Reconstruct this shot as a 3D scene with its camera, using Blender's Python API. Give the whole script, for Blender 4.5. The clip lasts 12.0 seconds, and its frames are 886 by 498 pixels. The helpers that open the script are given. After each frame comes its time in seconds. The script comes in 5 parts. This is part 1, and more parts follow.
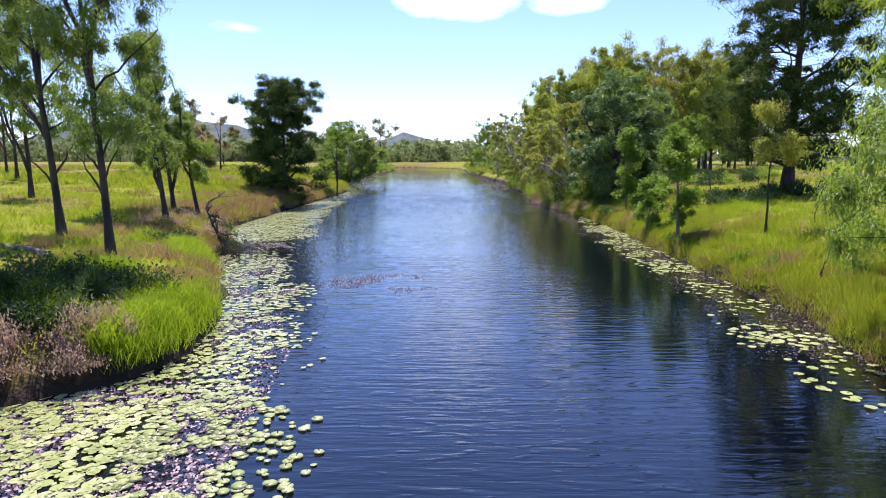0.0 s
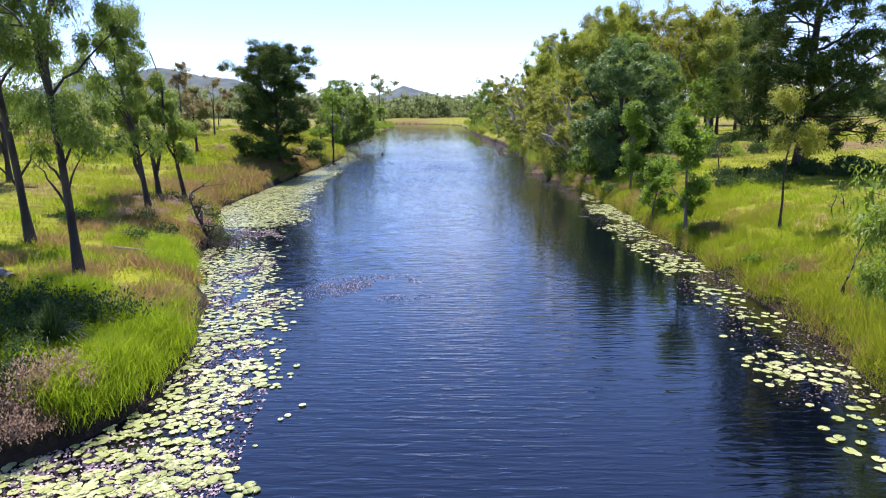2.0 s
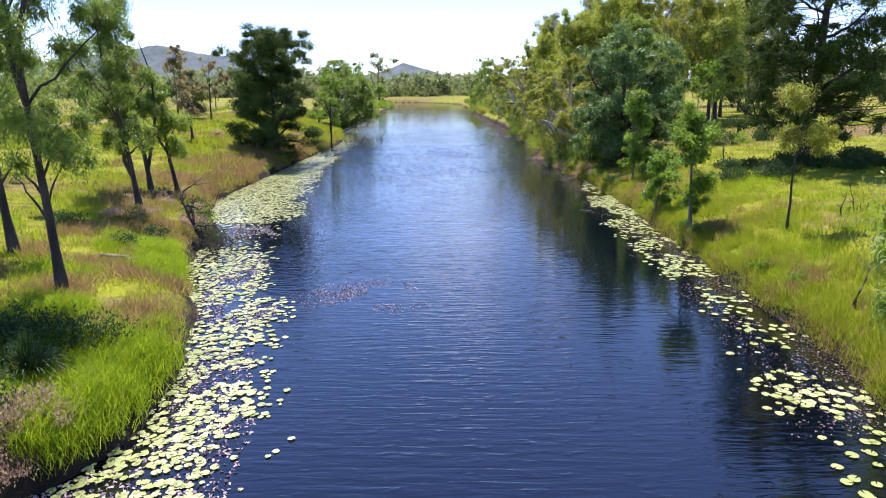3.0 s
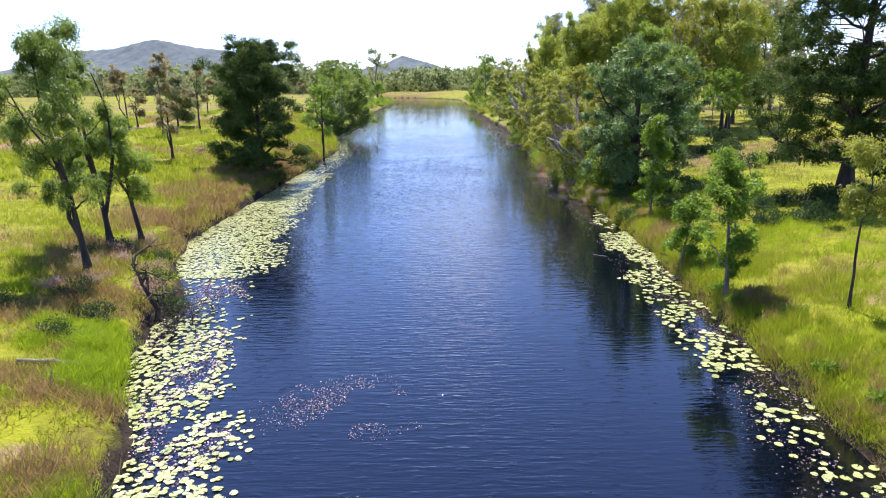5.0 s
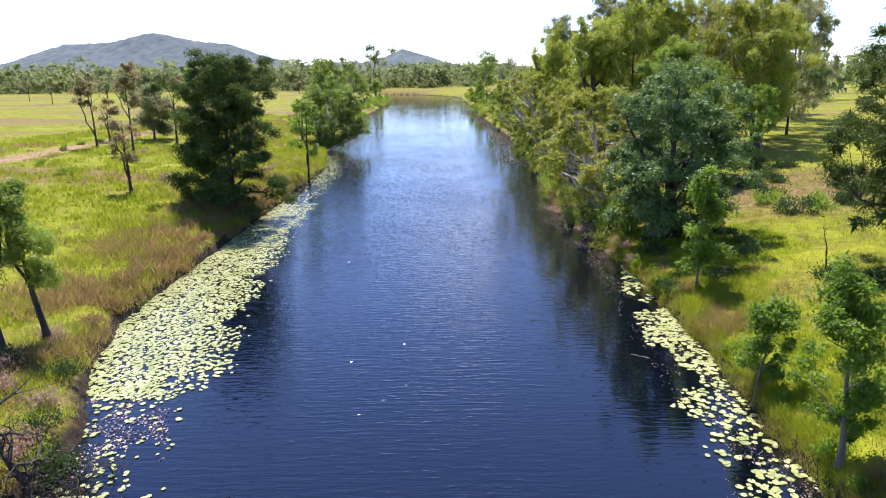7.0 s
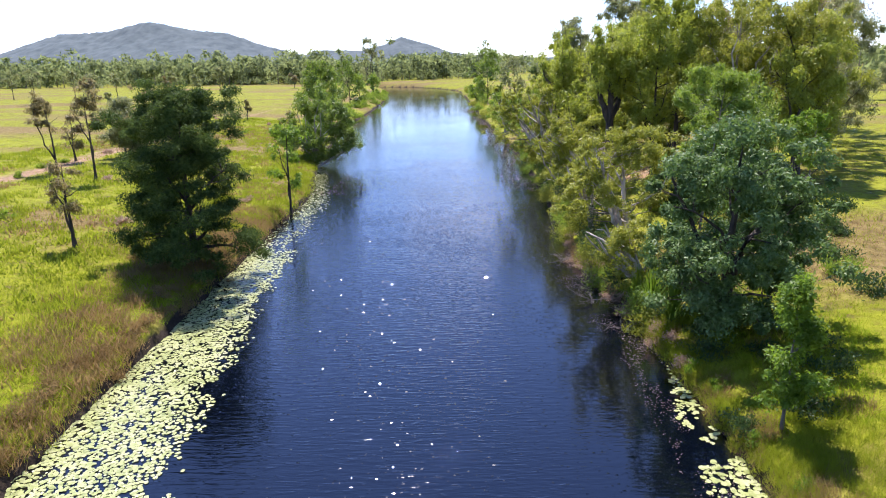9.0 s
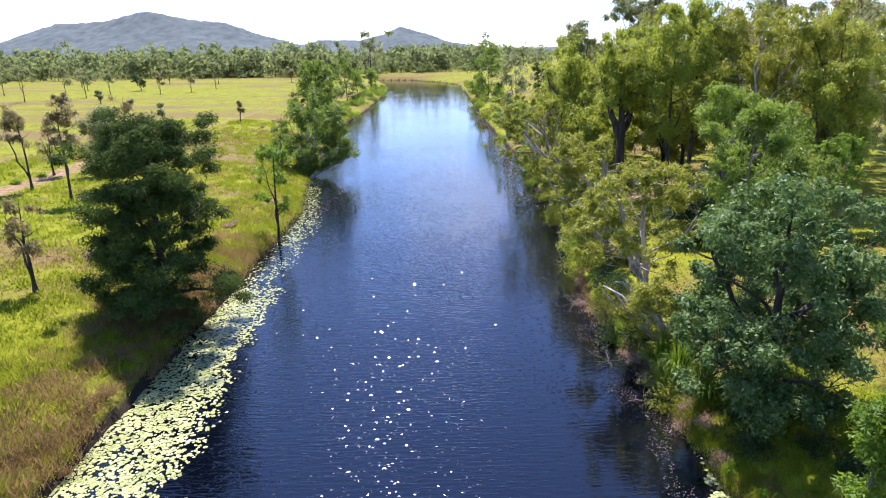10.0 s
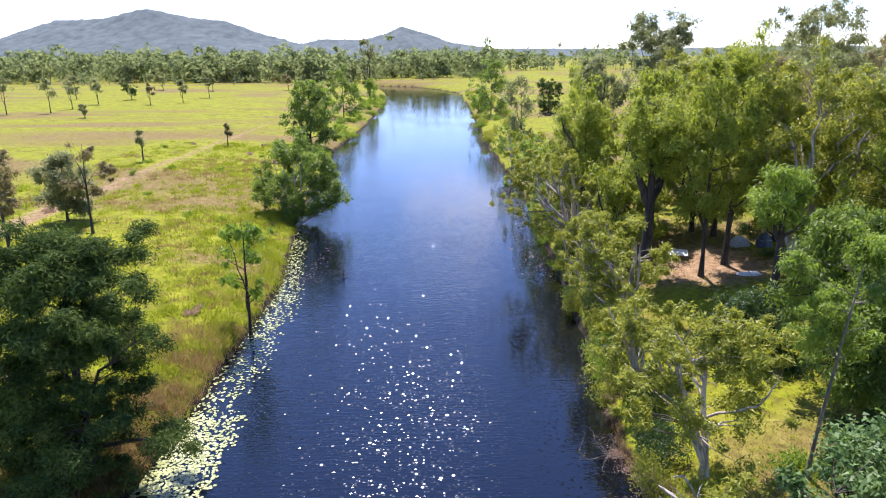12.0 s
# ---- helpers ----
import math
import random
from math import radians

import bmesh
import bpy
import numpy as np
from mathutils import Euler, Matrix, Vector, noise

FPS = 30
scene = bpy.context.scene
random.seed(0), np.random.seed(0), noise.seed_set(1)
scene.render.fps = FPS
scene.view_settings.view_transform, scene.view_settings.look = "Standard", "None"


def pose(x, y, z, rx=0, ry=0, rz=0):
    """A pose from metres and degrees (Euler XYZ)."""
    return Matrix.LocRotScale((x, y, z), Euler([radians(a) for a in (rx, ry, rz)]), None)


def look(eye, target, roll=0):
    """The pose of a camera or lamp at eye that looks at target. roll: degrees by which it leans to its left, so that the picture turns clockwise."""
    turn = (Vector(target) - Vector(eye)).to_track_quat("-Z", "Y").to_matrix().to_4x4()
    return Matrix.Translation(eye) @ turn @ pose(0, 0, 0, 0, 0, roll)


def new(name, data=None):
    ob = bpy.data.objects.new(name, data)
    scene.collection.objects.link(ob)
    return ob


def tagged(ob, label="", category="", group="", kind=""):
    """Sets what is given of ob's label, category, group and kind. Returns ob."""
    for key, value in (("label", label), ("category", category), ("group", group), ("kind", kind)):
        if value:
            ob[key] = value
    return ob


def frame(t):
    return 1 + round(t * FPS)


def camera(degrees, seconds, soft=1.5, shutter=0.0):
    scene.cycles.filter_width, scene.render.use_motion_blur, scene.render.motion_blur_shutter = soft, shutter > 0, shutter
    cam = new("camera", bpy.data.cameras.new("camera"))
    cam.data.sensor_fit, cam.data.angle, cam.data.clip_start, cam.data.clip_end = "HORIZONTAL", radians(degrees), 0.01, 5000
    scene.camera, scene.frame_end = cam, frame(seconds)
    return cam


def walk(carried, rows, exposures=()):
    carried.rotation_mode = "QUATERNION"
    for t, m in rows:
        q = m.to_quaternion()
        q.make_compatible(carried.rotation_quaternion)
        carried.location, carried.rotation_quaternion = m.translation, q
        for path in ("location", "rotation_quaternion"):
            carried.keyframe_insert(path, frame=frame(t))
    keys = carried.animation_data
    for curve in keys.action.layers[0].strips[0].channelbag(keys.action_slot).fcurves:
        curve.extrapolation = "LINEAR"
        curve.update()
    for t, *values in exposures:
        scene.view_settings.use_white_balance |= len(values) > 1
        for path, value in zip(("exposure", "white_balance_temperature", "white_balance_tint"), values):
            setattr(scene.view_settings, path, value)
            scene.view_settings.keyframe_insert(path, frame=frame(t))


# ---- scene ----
cam = camera(68.6, 12.0, soft=1.1)
PATH = [
    (0, (0.061, 0.541, 4.816), (0.046, 2.523, 4.549), -0.1),
    (0.5, (0.115, 1.059, 5.21), (0.099, 3.04, 4.938), -0.2),
    (1, (0.177, 1.526, 5.606), (0.161, 3.502, 5.301), -0.2),
    (1.5, (0.233, 1.951, 6.007), (0.215, 3.92, 5.652), -0.2),
    (2, (0.294, 2.37, 6.398), (0.276, 4.329, 5.995), -0.3),
    (2.5, (0.353, 2.802, 6.813), (0.334, 4.752, 6.366), -0.4),
    (4.5, (0.585, 6.557, 8.769), (0.562, 8.497, 8.284), -0.8),
    (5, (0.611, 8.435, 9.362), (0.588, 10.374, 8.872), -0.9),
    (5.5, (0.661, 10.56, 9.955), (0.64, 12.498, 9.463), -0.8),
    (6, (0.715, 12.831, 10.575), (0.693, 14.768, 10.078), -0.8),
    (6.5, (0.763, 15.164, 11.15), (0.74, 17.1, 10.647), -0.8),
    (7, (0.825, 17.511, 11.746), (0.801, 19.444, 11.237), -0.9),
    (9, (0.849, 27.231, 14.912), (0.824, 29.155, 14.368), -1.2),
    (9.5, (0.891, 29.984, 16.001), (0.864, 31.903, 15.44), -1.2),
    (10, (0.882, 32.646, 17.188), (0.858, 34.562, 16.615), -1.2),
    (10.5, (0.805, 35.543, 18.299), (0.782, 37.459, 17.726), -1.0),
    (11, (0.849, 38.323, 19.468), (0.826, 40.238, 18.893), -0.9),
    (11.5, (0.763, 41.146, 20.671), (0.742, 43.061, 20.095), -0.7),
    (12, (0.749, 43.765, 21.909), (0.728, 45.681, 21.334), -0.6),
]
walk(cam, [(t, look(eye, target, roll)) for t, eye, target, roll in PATH], [(0, 0.80, 6300, 24), (2, 0.88, 6300, 24), (4.5, 1.08, 6300, 24), (7, 0.99, 6300, 24), (9, 0.98, 6300, 24), (10.5, 1.09, 6300, 24), (11, 1.14, 6300, 24), (12, 1.04, 6300, 24)])

# ---- sky, sun, exposure ----
SUN_ELEV, SUN_AZ = 60.0, -9.0      # degrees above the horizon; to the left of straight ahead (+y)
world = bpy.data.worlds.new("sky")
scene.world = world
world.use_nodes = True
wn, wl = world.node_tree.nodes, world.node_tree.links
wn.clear()
sky = wn.new("ShaderNodeTexSky")
sky.sky_type, sky.sun_disc = "NISHITA", False
sky.sun_elevation, sky.sun_rotation = radians(SUN_ELEV), radians(SUN_AZ)
sky.air_density, sky.dust_density, sky.ozone_density = 0.85, 0.0, 4.0
bg = wn.new("ShaderNodeBackground")
bg.inputs["Strength"].default_value = 0.135
wout = wn.new("ShaderNodeOutputWorld")
coord = wn.new("ShaderNodeTexCoord")
stretch = wn.new("ShaderNodeMapping")
stretch.inputs["Scale"].default_value = (1, 1, 2.2)
puff = wn.new("ShaderNodeTexNoise")
puff.inputs["Scale"].default_value, puff.inputs["Detail"].default_value = 14.0, 6.0
wl.new(coord.outputs["Generated"], stretch.inputs["Vector"])
wl.new(stretch.outputs["Vector"], puff.inputs["Vector"])
heap = None
for az, el, wide, tall, thick in ((0.5, 13.6, 6.8, 2.3, 0.95), (10.0, 13.6, 4.2, 2.0, 0.95), (-17.0, 10.8, 6.0, 0.9, 0.5), (-14, 13.8, 4.5, 1.0, 0.55)):
    gap = wn.new("ShaderNodeVectorMath")          # small fair-weather clouds low over the far end of the creek
    gap.operation = "SUBTRACT"
    gap.inputs[1].default_value = (math.sin(radians(az)) * math.cos(radians(el)), math.cos(radians(az)) * math.cos(radians(el)), math.sin(radians(el)))
    wl.new(coord.outputs["Generated"], gap.inputs[0])
    span = wn.new("ShaderNodeVectorMath")
    span.operation = "MULTIPLY"
    span.inputs[1].default_value = (57.3 / wide, 57.3 / wide, 57.3 / tall)
    wl.new(gap.outputs[0], span.inputs[0])
    away = wn.new("ShaderNodeVectorMath")
    away.operation = "LENGTH"
    wl.new(span.outputs[0], away.inputs[0])
    body = wn.new("ShaderNodeMapRange")
    body.inputs["From Min"].default_value, body.inputs["From Max"].default_value = 1.3, 0.0
    body.inputs["To Min"].default_value, body.inputs["To Max"].default_value = 0.0, thick
    wl.new(away.outputs["Value"], body.inputs["Value"])
    if heap is None:
        heap = body.outputs["Result"]
    else:
        most = wn.new("ShaderNodeMath")
        most.operation = "MAXIMUM"
        wl.new(heap, most.inputs[0])
        wl.new(body.outputs["Result"], most.inputs[1])
        heap = most.outputs[0]
ragged = wn.new("ShaderNodeMath")
ragged.operation = "MULTIPLY"
wl.new(heap, ragged.inputs[0])
wl.new(puff.outputs["Fac"], ragged.inputs[1])
ramp = wn.new("ShaderNodeMapRange")
ramp.inputs["From Min"].default_value, ramp.inputs["From Max"].default_value = 0.16, 0.34
wl.new(ragged.outputs[0], ramp.inputs["Value"])
mixc = wn.new("ShaderNodeMix")
mixc.data_type = "RGBA"
mixc.inputs["B"].default_value = (7.2, 7.5, 8.0, 1)
wl.new(ramp.outputs["Result"], mixc.inputs["Factor"])
clear = wn.new("ShaderNodeMix")          # a clean, deep blue winter sky
clear.data_type, clear.blend_type = "RGBA", "MULTIPLY"
clear.inputs["Factor"].default_value = 1.0
clear.inputs["B"].default_value = (0.91, 0.93, 1.06, 1)
wl.new(sky.outputs["Color"], clear.inputs["A"])
wl.new(clear.outputs["Result"], mixc.inputs["A"])
wl.new(mixc.outputs["Result"], bg.inputs["Color"])
wl.new(bg.outputs["Background"], wout.inputs["Surface"])

sun = new("sun", bpy.data.lights.new("sun", "SUN"))
sun.data.energy, sun.data.angle, sun.data.color = 5.0, radians(0.5), (1.0, 0.96, 0.88)
sun.matrix_world = pose(0, 0, 60, 90 - SUN_ELEV, 0, 180 - SUN_AZ)


# ---- materials ----
def material(name):
    m = bpy.data.materials.new(name)
    m.use_nodes = True
    n = m.node_tree.nodes
    return m, n, m.node_tree.links, n["Principled BSDF"]


def noise_node(n, l, scale, detail=4.0, stretch3=None, space="Object"):
    tc = n.new("ShaderNodeTexCoord")
    tex = n.new("ShaderNodeTexNoise")
    tex.inputs["Scale"].default_value, tex.inputs["Detail"].default_value = scale, detail
    if stretch3:
        mp = n.new("ShaderNodeMapping")
        mp.inputs["Scale"].default_value = stretch3
        l.new(tc.outputs[space], mp.inputs["Vector"])
        l.new(mp.outputs["Vector"], tex.inputs["Vector"])
    else:
        l.new(tc.outputs[space], tex.inputs["Vector"])
    return tex


def ramp_node(n, l, source, stops):
    r = n.new("ShaderNodeValToRGB")
    while len(r.color_ramp.elements) < len(stops):
        r.color_ramp.elements.new(0.5)
    for e, (p, c) in zip(r.color_ramp.elements, stops):
        e.position, e.color = p, (*c, 1)
    l.new(source, r.inputs["Fac"])
    return r


def leaf_material(name, dark, mid, light, through_colour, through_share=0.4, rough=0.5, gloss=0.4, single=False):
    """Foliage: each leaf its own shade, light shining through it."""
    m, n, l, b = material(name)
    geo = n.new("ShaderNodeNewGeometry")
    patch = noise_node(n, l, 0.7, 3.0)
    add = n.new("ShaderNodeMath")
    add.operation = "MULTIPLY_ADD"
    add.inputs[1].default_value = 0.36
    info = n.new("ShaderNodeObjectInfo")
    l.new(info.outputs["Random"] if single else geo.outputs["Random Per Island"], add.inputs[0])
    half = n.new("ShaderNodeMath")
    half.operation = "MULTIPLY"
    half.inputs[1].default_value = 0.80
    l.new(patch.outputs["Fac"], half.inputs[0])
    l.new(half.outputs[0], add.inputs[2])
    col = ramp_node(n, l, add.outputs[0], [(0.15, dark), (0.5, mid), (0.9, light)])
    l.new(col.outputs["Color"], b.inputs["Base Color"])
    b.inputs["Roughness"].default_value = rough
    b.inputs["Specular IOR Level"].default_value = gloss * 0.7
    tr = n.new("ShaderNodeBsdfTranslucent")
    tint = n.new("ShaderNodeMix")
    tint.data_type, tint.blend_type = "RGBA", "MIX"
    tint.inputs["Factor"].default_value = 0.65
    tint.inputs["B"].default_value = (*through_colour, 1)
    l.new(col.outputs["Color"], tint.inputs["A"])
    l.new(tint.outputs["Result"], tr.inputs["Color"])
    mix = n.new("ShaderNodeMixShader")
    mix.inputs["Fac"].default_value = through_share
    l.new(b.outputs["BSDF"], mix.inputs[1])
    l.new(tr.outputs["BSDF"], mix.inputs[2])
    l.new(mix.outputs["Shader"], n["Material Output"].inputs["Surface"])
    return m


def bark_material(name, dark, light, scale=3.0):
    m, n, l, b = material(name)
    t = noise_node(n, l, scale, 6.0, (1, 1, 0.25))
    col = ramp_node(n, l, t.outputs["Fac"], [(0.35, dark), (0.65, light)])
    l.new(col.outputs["Color"], b.inputs["Base Color"])
    b.inputs["Roughness"].default_value = 0.9
    bump = n.new("ShaderNodeBump")
    bump.inputs["Strength"].default_value, bump.inputs["Distance"].default_value = 0.6, 0.03
    fine = noise_node(n, l, scale * 4, 5.0, (1, 1, 0.15))
    l.new(fine.outputs["Fac"], bump.inputs["Height"])
    l.new(bump.outputs["Normal"], b.inputs["Normal"])
    return m


GUM_LEAF = leaf_material("gum_leaf", (0.04, 0.085, 0.016), (0.15, 0.235, 0.036), (0.32, 0.39, 0.07), (0.40, 0.56, 0.04), 0.42)
NEAR_LEAF = leaf_material("dark_gum_leaf", (0.03, 0.06, 0.016), (0.10, 0.165, 0.034), (0.24, 0.30, 0.06), (0.32, 0.46, 0.04), 0.42)
PALE_LEAF = leaf_material("pale_gum_leaf", (0.10, 0.125, 0.055), (0.20, 0.225, 0.10), (0.31, 0.31, 0.15), (0.36, 0.39, 0.13), 0.5)
BROWN_LEAF = leaf_material("bronze_gum_leaf", (0.10, 0.095, 0.045), (0.20, 0.175, 0.08), (0.30, 0.24, 0.12), (0.40, 0.33, 0.12), 0.5)
OAK_LEAF = leaf_material("she_oak_needles", (0.014, 0.03, 0.012), (0.043, 0.078, 0.022), (0.15, 0.205, 0.045), (0.17, 0.26, 0.035), 0.22, 0.7, 0.1)
FIG_LEAF = leaf_material("broad_leaf", (0.03, 0.075, 0.022), (0.09, 0.165, 0.045), (0.20, 0.285, 0.105), (0.22, 0.36, 0.06), 0.3, 0.55, 0.4)
PAPER_LEAF = leaf_material("paperbark_leaf", (0.07, 0.105, 0.02), (0.215, 0.25, 0.035), (0.37, 0.38, 0.06), (0.50, 0.52, 0.05), 0.42)
WOOD_LEAF = leaf_material("wood_gum_leaf", (0.055, 0.095, 0.018), (0.20, 0.25, 0.036), (0.37, 0.39, 0.07), (0.50, 0.58, 0.05), 0.5)
SAP_LEAF = leaf_material("sapling_leaf", (0.05, 0.10, 0.018), (0.11, 0.195, 0.026), (0.17, 0.265, 0.04), (0.30, 0.47, 0.03), 0.5)
# grey-green gum foliage, paled and greyed further to stand for distance haze
FAR_LEAF = leaf_material("hazed_wood_leaf", (0.115, 0.14, 0.07), (0.165, 0.195, 0.092), (0.235, 0.26, 0.12), (0.32, 0.39, 0.13), 0.52, 0.8, 0.05)
LUSH = leaf_material("lush_grass", (0.085, 0.15, 0.010), (0.19, 0.29, 0.013), (0.31, 0.40, 0.022), (0.44, 0.60, 0.02), 0.48, 0.6, 0.2)
FIELD = leaf_material("field_grass", (0.10, 0.14, 0.012), (0.205, 0.255, 0.018), (0.32, 0.335, 0.032), (0.42, 0.50, 0.03), 0.46, 0.6, 0.15)
DRY = leaf_material("dry_grass", (0.12, 0.08, 0.04), (0.235, 0.165, 0.072), (0.34, 0.255, 0.12), (0.43, 0.29, 0.11), 0.5, 0.7, 0.15)
PINK = leaf_material("seed_head_shrub", (0.17, 0.12, 0.085), (0.36, 0.25, 0.185), (0.52, 0.40, 0.31), (0.55, 0.38, 0.24), 0.45)
SHRUB = leaf_material("dark_shrub_leaf", (0.018, 0.04, 0.014), (0.04, 0.08, 0.024), (0.08, 0.125, 0.036), (0.10, 0.18, 0.03), 0.32)
PAD = leaf_material("lily_pad", (0.16, 0.19, 0.07), (0.34, 0.385, 0.13), (0.51, 0.52, 0.28), (0.3, 0.4, 0.05), 0.08, 0.28, 0.8)
PAD_ONE = leaf_material("single_lily_pad", (0.16, 0.19, 0.07), (0.34, 0.385, 0.13), (0.51, 0.52, 0.28), (0.3, 0.4, 0.05), 0.08, 0.28, 0.8, single=True)
WEED = leaf_material("floating_weed", (0.24, 0.17, 0.17), (0.40, 0.30, 0.31), (0.56, 0.46, 0.46), (0.2, 0.15, 0.1), 0.1, 0.6, 0.4)
BROWN_WEED = leaf_material("brown_weed", (0.13, 0.095, 0.085), (0.22, 0.165, 0.15), (0.33, 0.26, 0.24), (0.2, 0.15, 0.1), 0.1, 0.8, 0.2)
DARK_BARK = bark_material("dark_bark", (0.025, 0.02, 0.016), (0.08, 0.062, 0.048))
GREY_BARK = bark_material("grey_bark", (0.09, 0.075, 0.06), (0.25, 0.22, 0.18))
PALE_BARK = bark_material("pale_paper_bark", (0.26, 0.22, 0.18), (0.60, 0.54, 0.47))


def ground_material():
    m, n, l, b = material("meadow")
    fine = noise_node(n, l, 1.6, 6.0)
    tiny = noise_node(n, l, 14.0, 3.0)
    mid = noise_node(n, l, 0.38, 4.0)
    both = n.new("ShaderNodeMath")
    both.operation = "ADD"
    l.new(fine.outputs["Fac"], both.inputs[0])
    l.new(mid.outputs["Fac"], both.inputs[1])
    mean = n.new("ShaderNodeMath")
    mean.operation = "MULTIPLY"
    mean.inputs[1].default_value = 0.5
    l.new(both.outputs[0], mean.inputs[0])
    grass = ramp_node(n, l, mean.outputs[0], [(0.36, (0.105, 0.09, 0.022)), (0.43, (0.155, 0.155, 0.014)), (0.51, (0.185, 0.205, 0.010)), (0.62, (0.235, 0.25, 0.014))])
    dry = ramp_node(n, l, fine.outputs["Fac"], [(0.28, (0.11, 0.08, 0.028)), (0.55, (0.185, 0.138, 0.045)), (0.75, (0.24, 0.19, 0.07))])
    soil = ramp_node(n, l, fine.outputs["Fac"], [(0.3, (0.20, 0.125, 0.068)), (0.7, (0.33, 0.225, 0.135))])
    mud = ramp_node(n, l, fine.outputs["Fac"], [(0.3, (0.018, 0.014, 0.01)), (0.7, (0.05, 0.037, 0.025))])
    colour = grass.outputs["Color"]
    for name, other, lo, hi in (("dry", dry, 0.22, 0.72), ("soil", soil, 0.35, 0.75), ("mud", mud, 0.3, 0.7)):
        at = n.new("ShaderNodeAttribute")
        at.attribute_name = name
        jitter = n.new("ShaderNodeMath")
        jitter.operation = "MULTIPLY_ADD"
        jitter.inputs[1].default_value, jitter.inputs[2].default_value = 1.0, -0.5
        l.new((mid if name == "dry" else fine).outputs["Fac"], jitter.inputs[0])
        add = n.new("ShaderNodeMath")
        l.new(at.outputs["Fac"], add.inputs[0])
        l.new(jitter.outputs[0], add.inputs[1])
        rng = n.new("ShaderNodeMapRange")
        rng.inputs["From Min"].default_value, rng.inputs["From Max"].default_value = lo, hi
        l.new(add.outputs[0], rng.inputs["Value"])
        mix = n.new("ShaderNodeMix")
        mix.data_type = "RGBA"
        l.new(rng.outputs["Result"], mix.inputs["Factor"])
        l.new(colour, mix.inputs["A"])
        l.new(other.outputs["Color"], mix.inputs["B"])
        colour = mix.outputs["Result"]
    l.new(colour, b.inputs["Base Color"])
    b.inputs["Roughness"].default_value = 0.95
    b.inputs["Specular IOR Level"].default_value = 0.15
    bump = n.new("ShaderNodeBump")
    bump.inputs["Strength"].default_value, bump.inputs["Distance"].default_value = 0.9, 0.25
    sm = n.new("ShaderNodeMath")
    sm.operation = "MULTIPLY_ADD"
    sm.inputs[1].default_value = 0.25
    l.new(tiny.outputs["Fac"], sm.inputs[0])
    l.new(fine.outputs["Fac"], sm.inputs[2])
    l.new(sm.outputs[0], bump.inputs["Height"])
    l.new(bump.outputs["Normal"], b.inputs["Normal"])
    return m


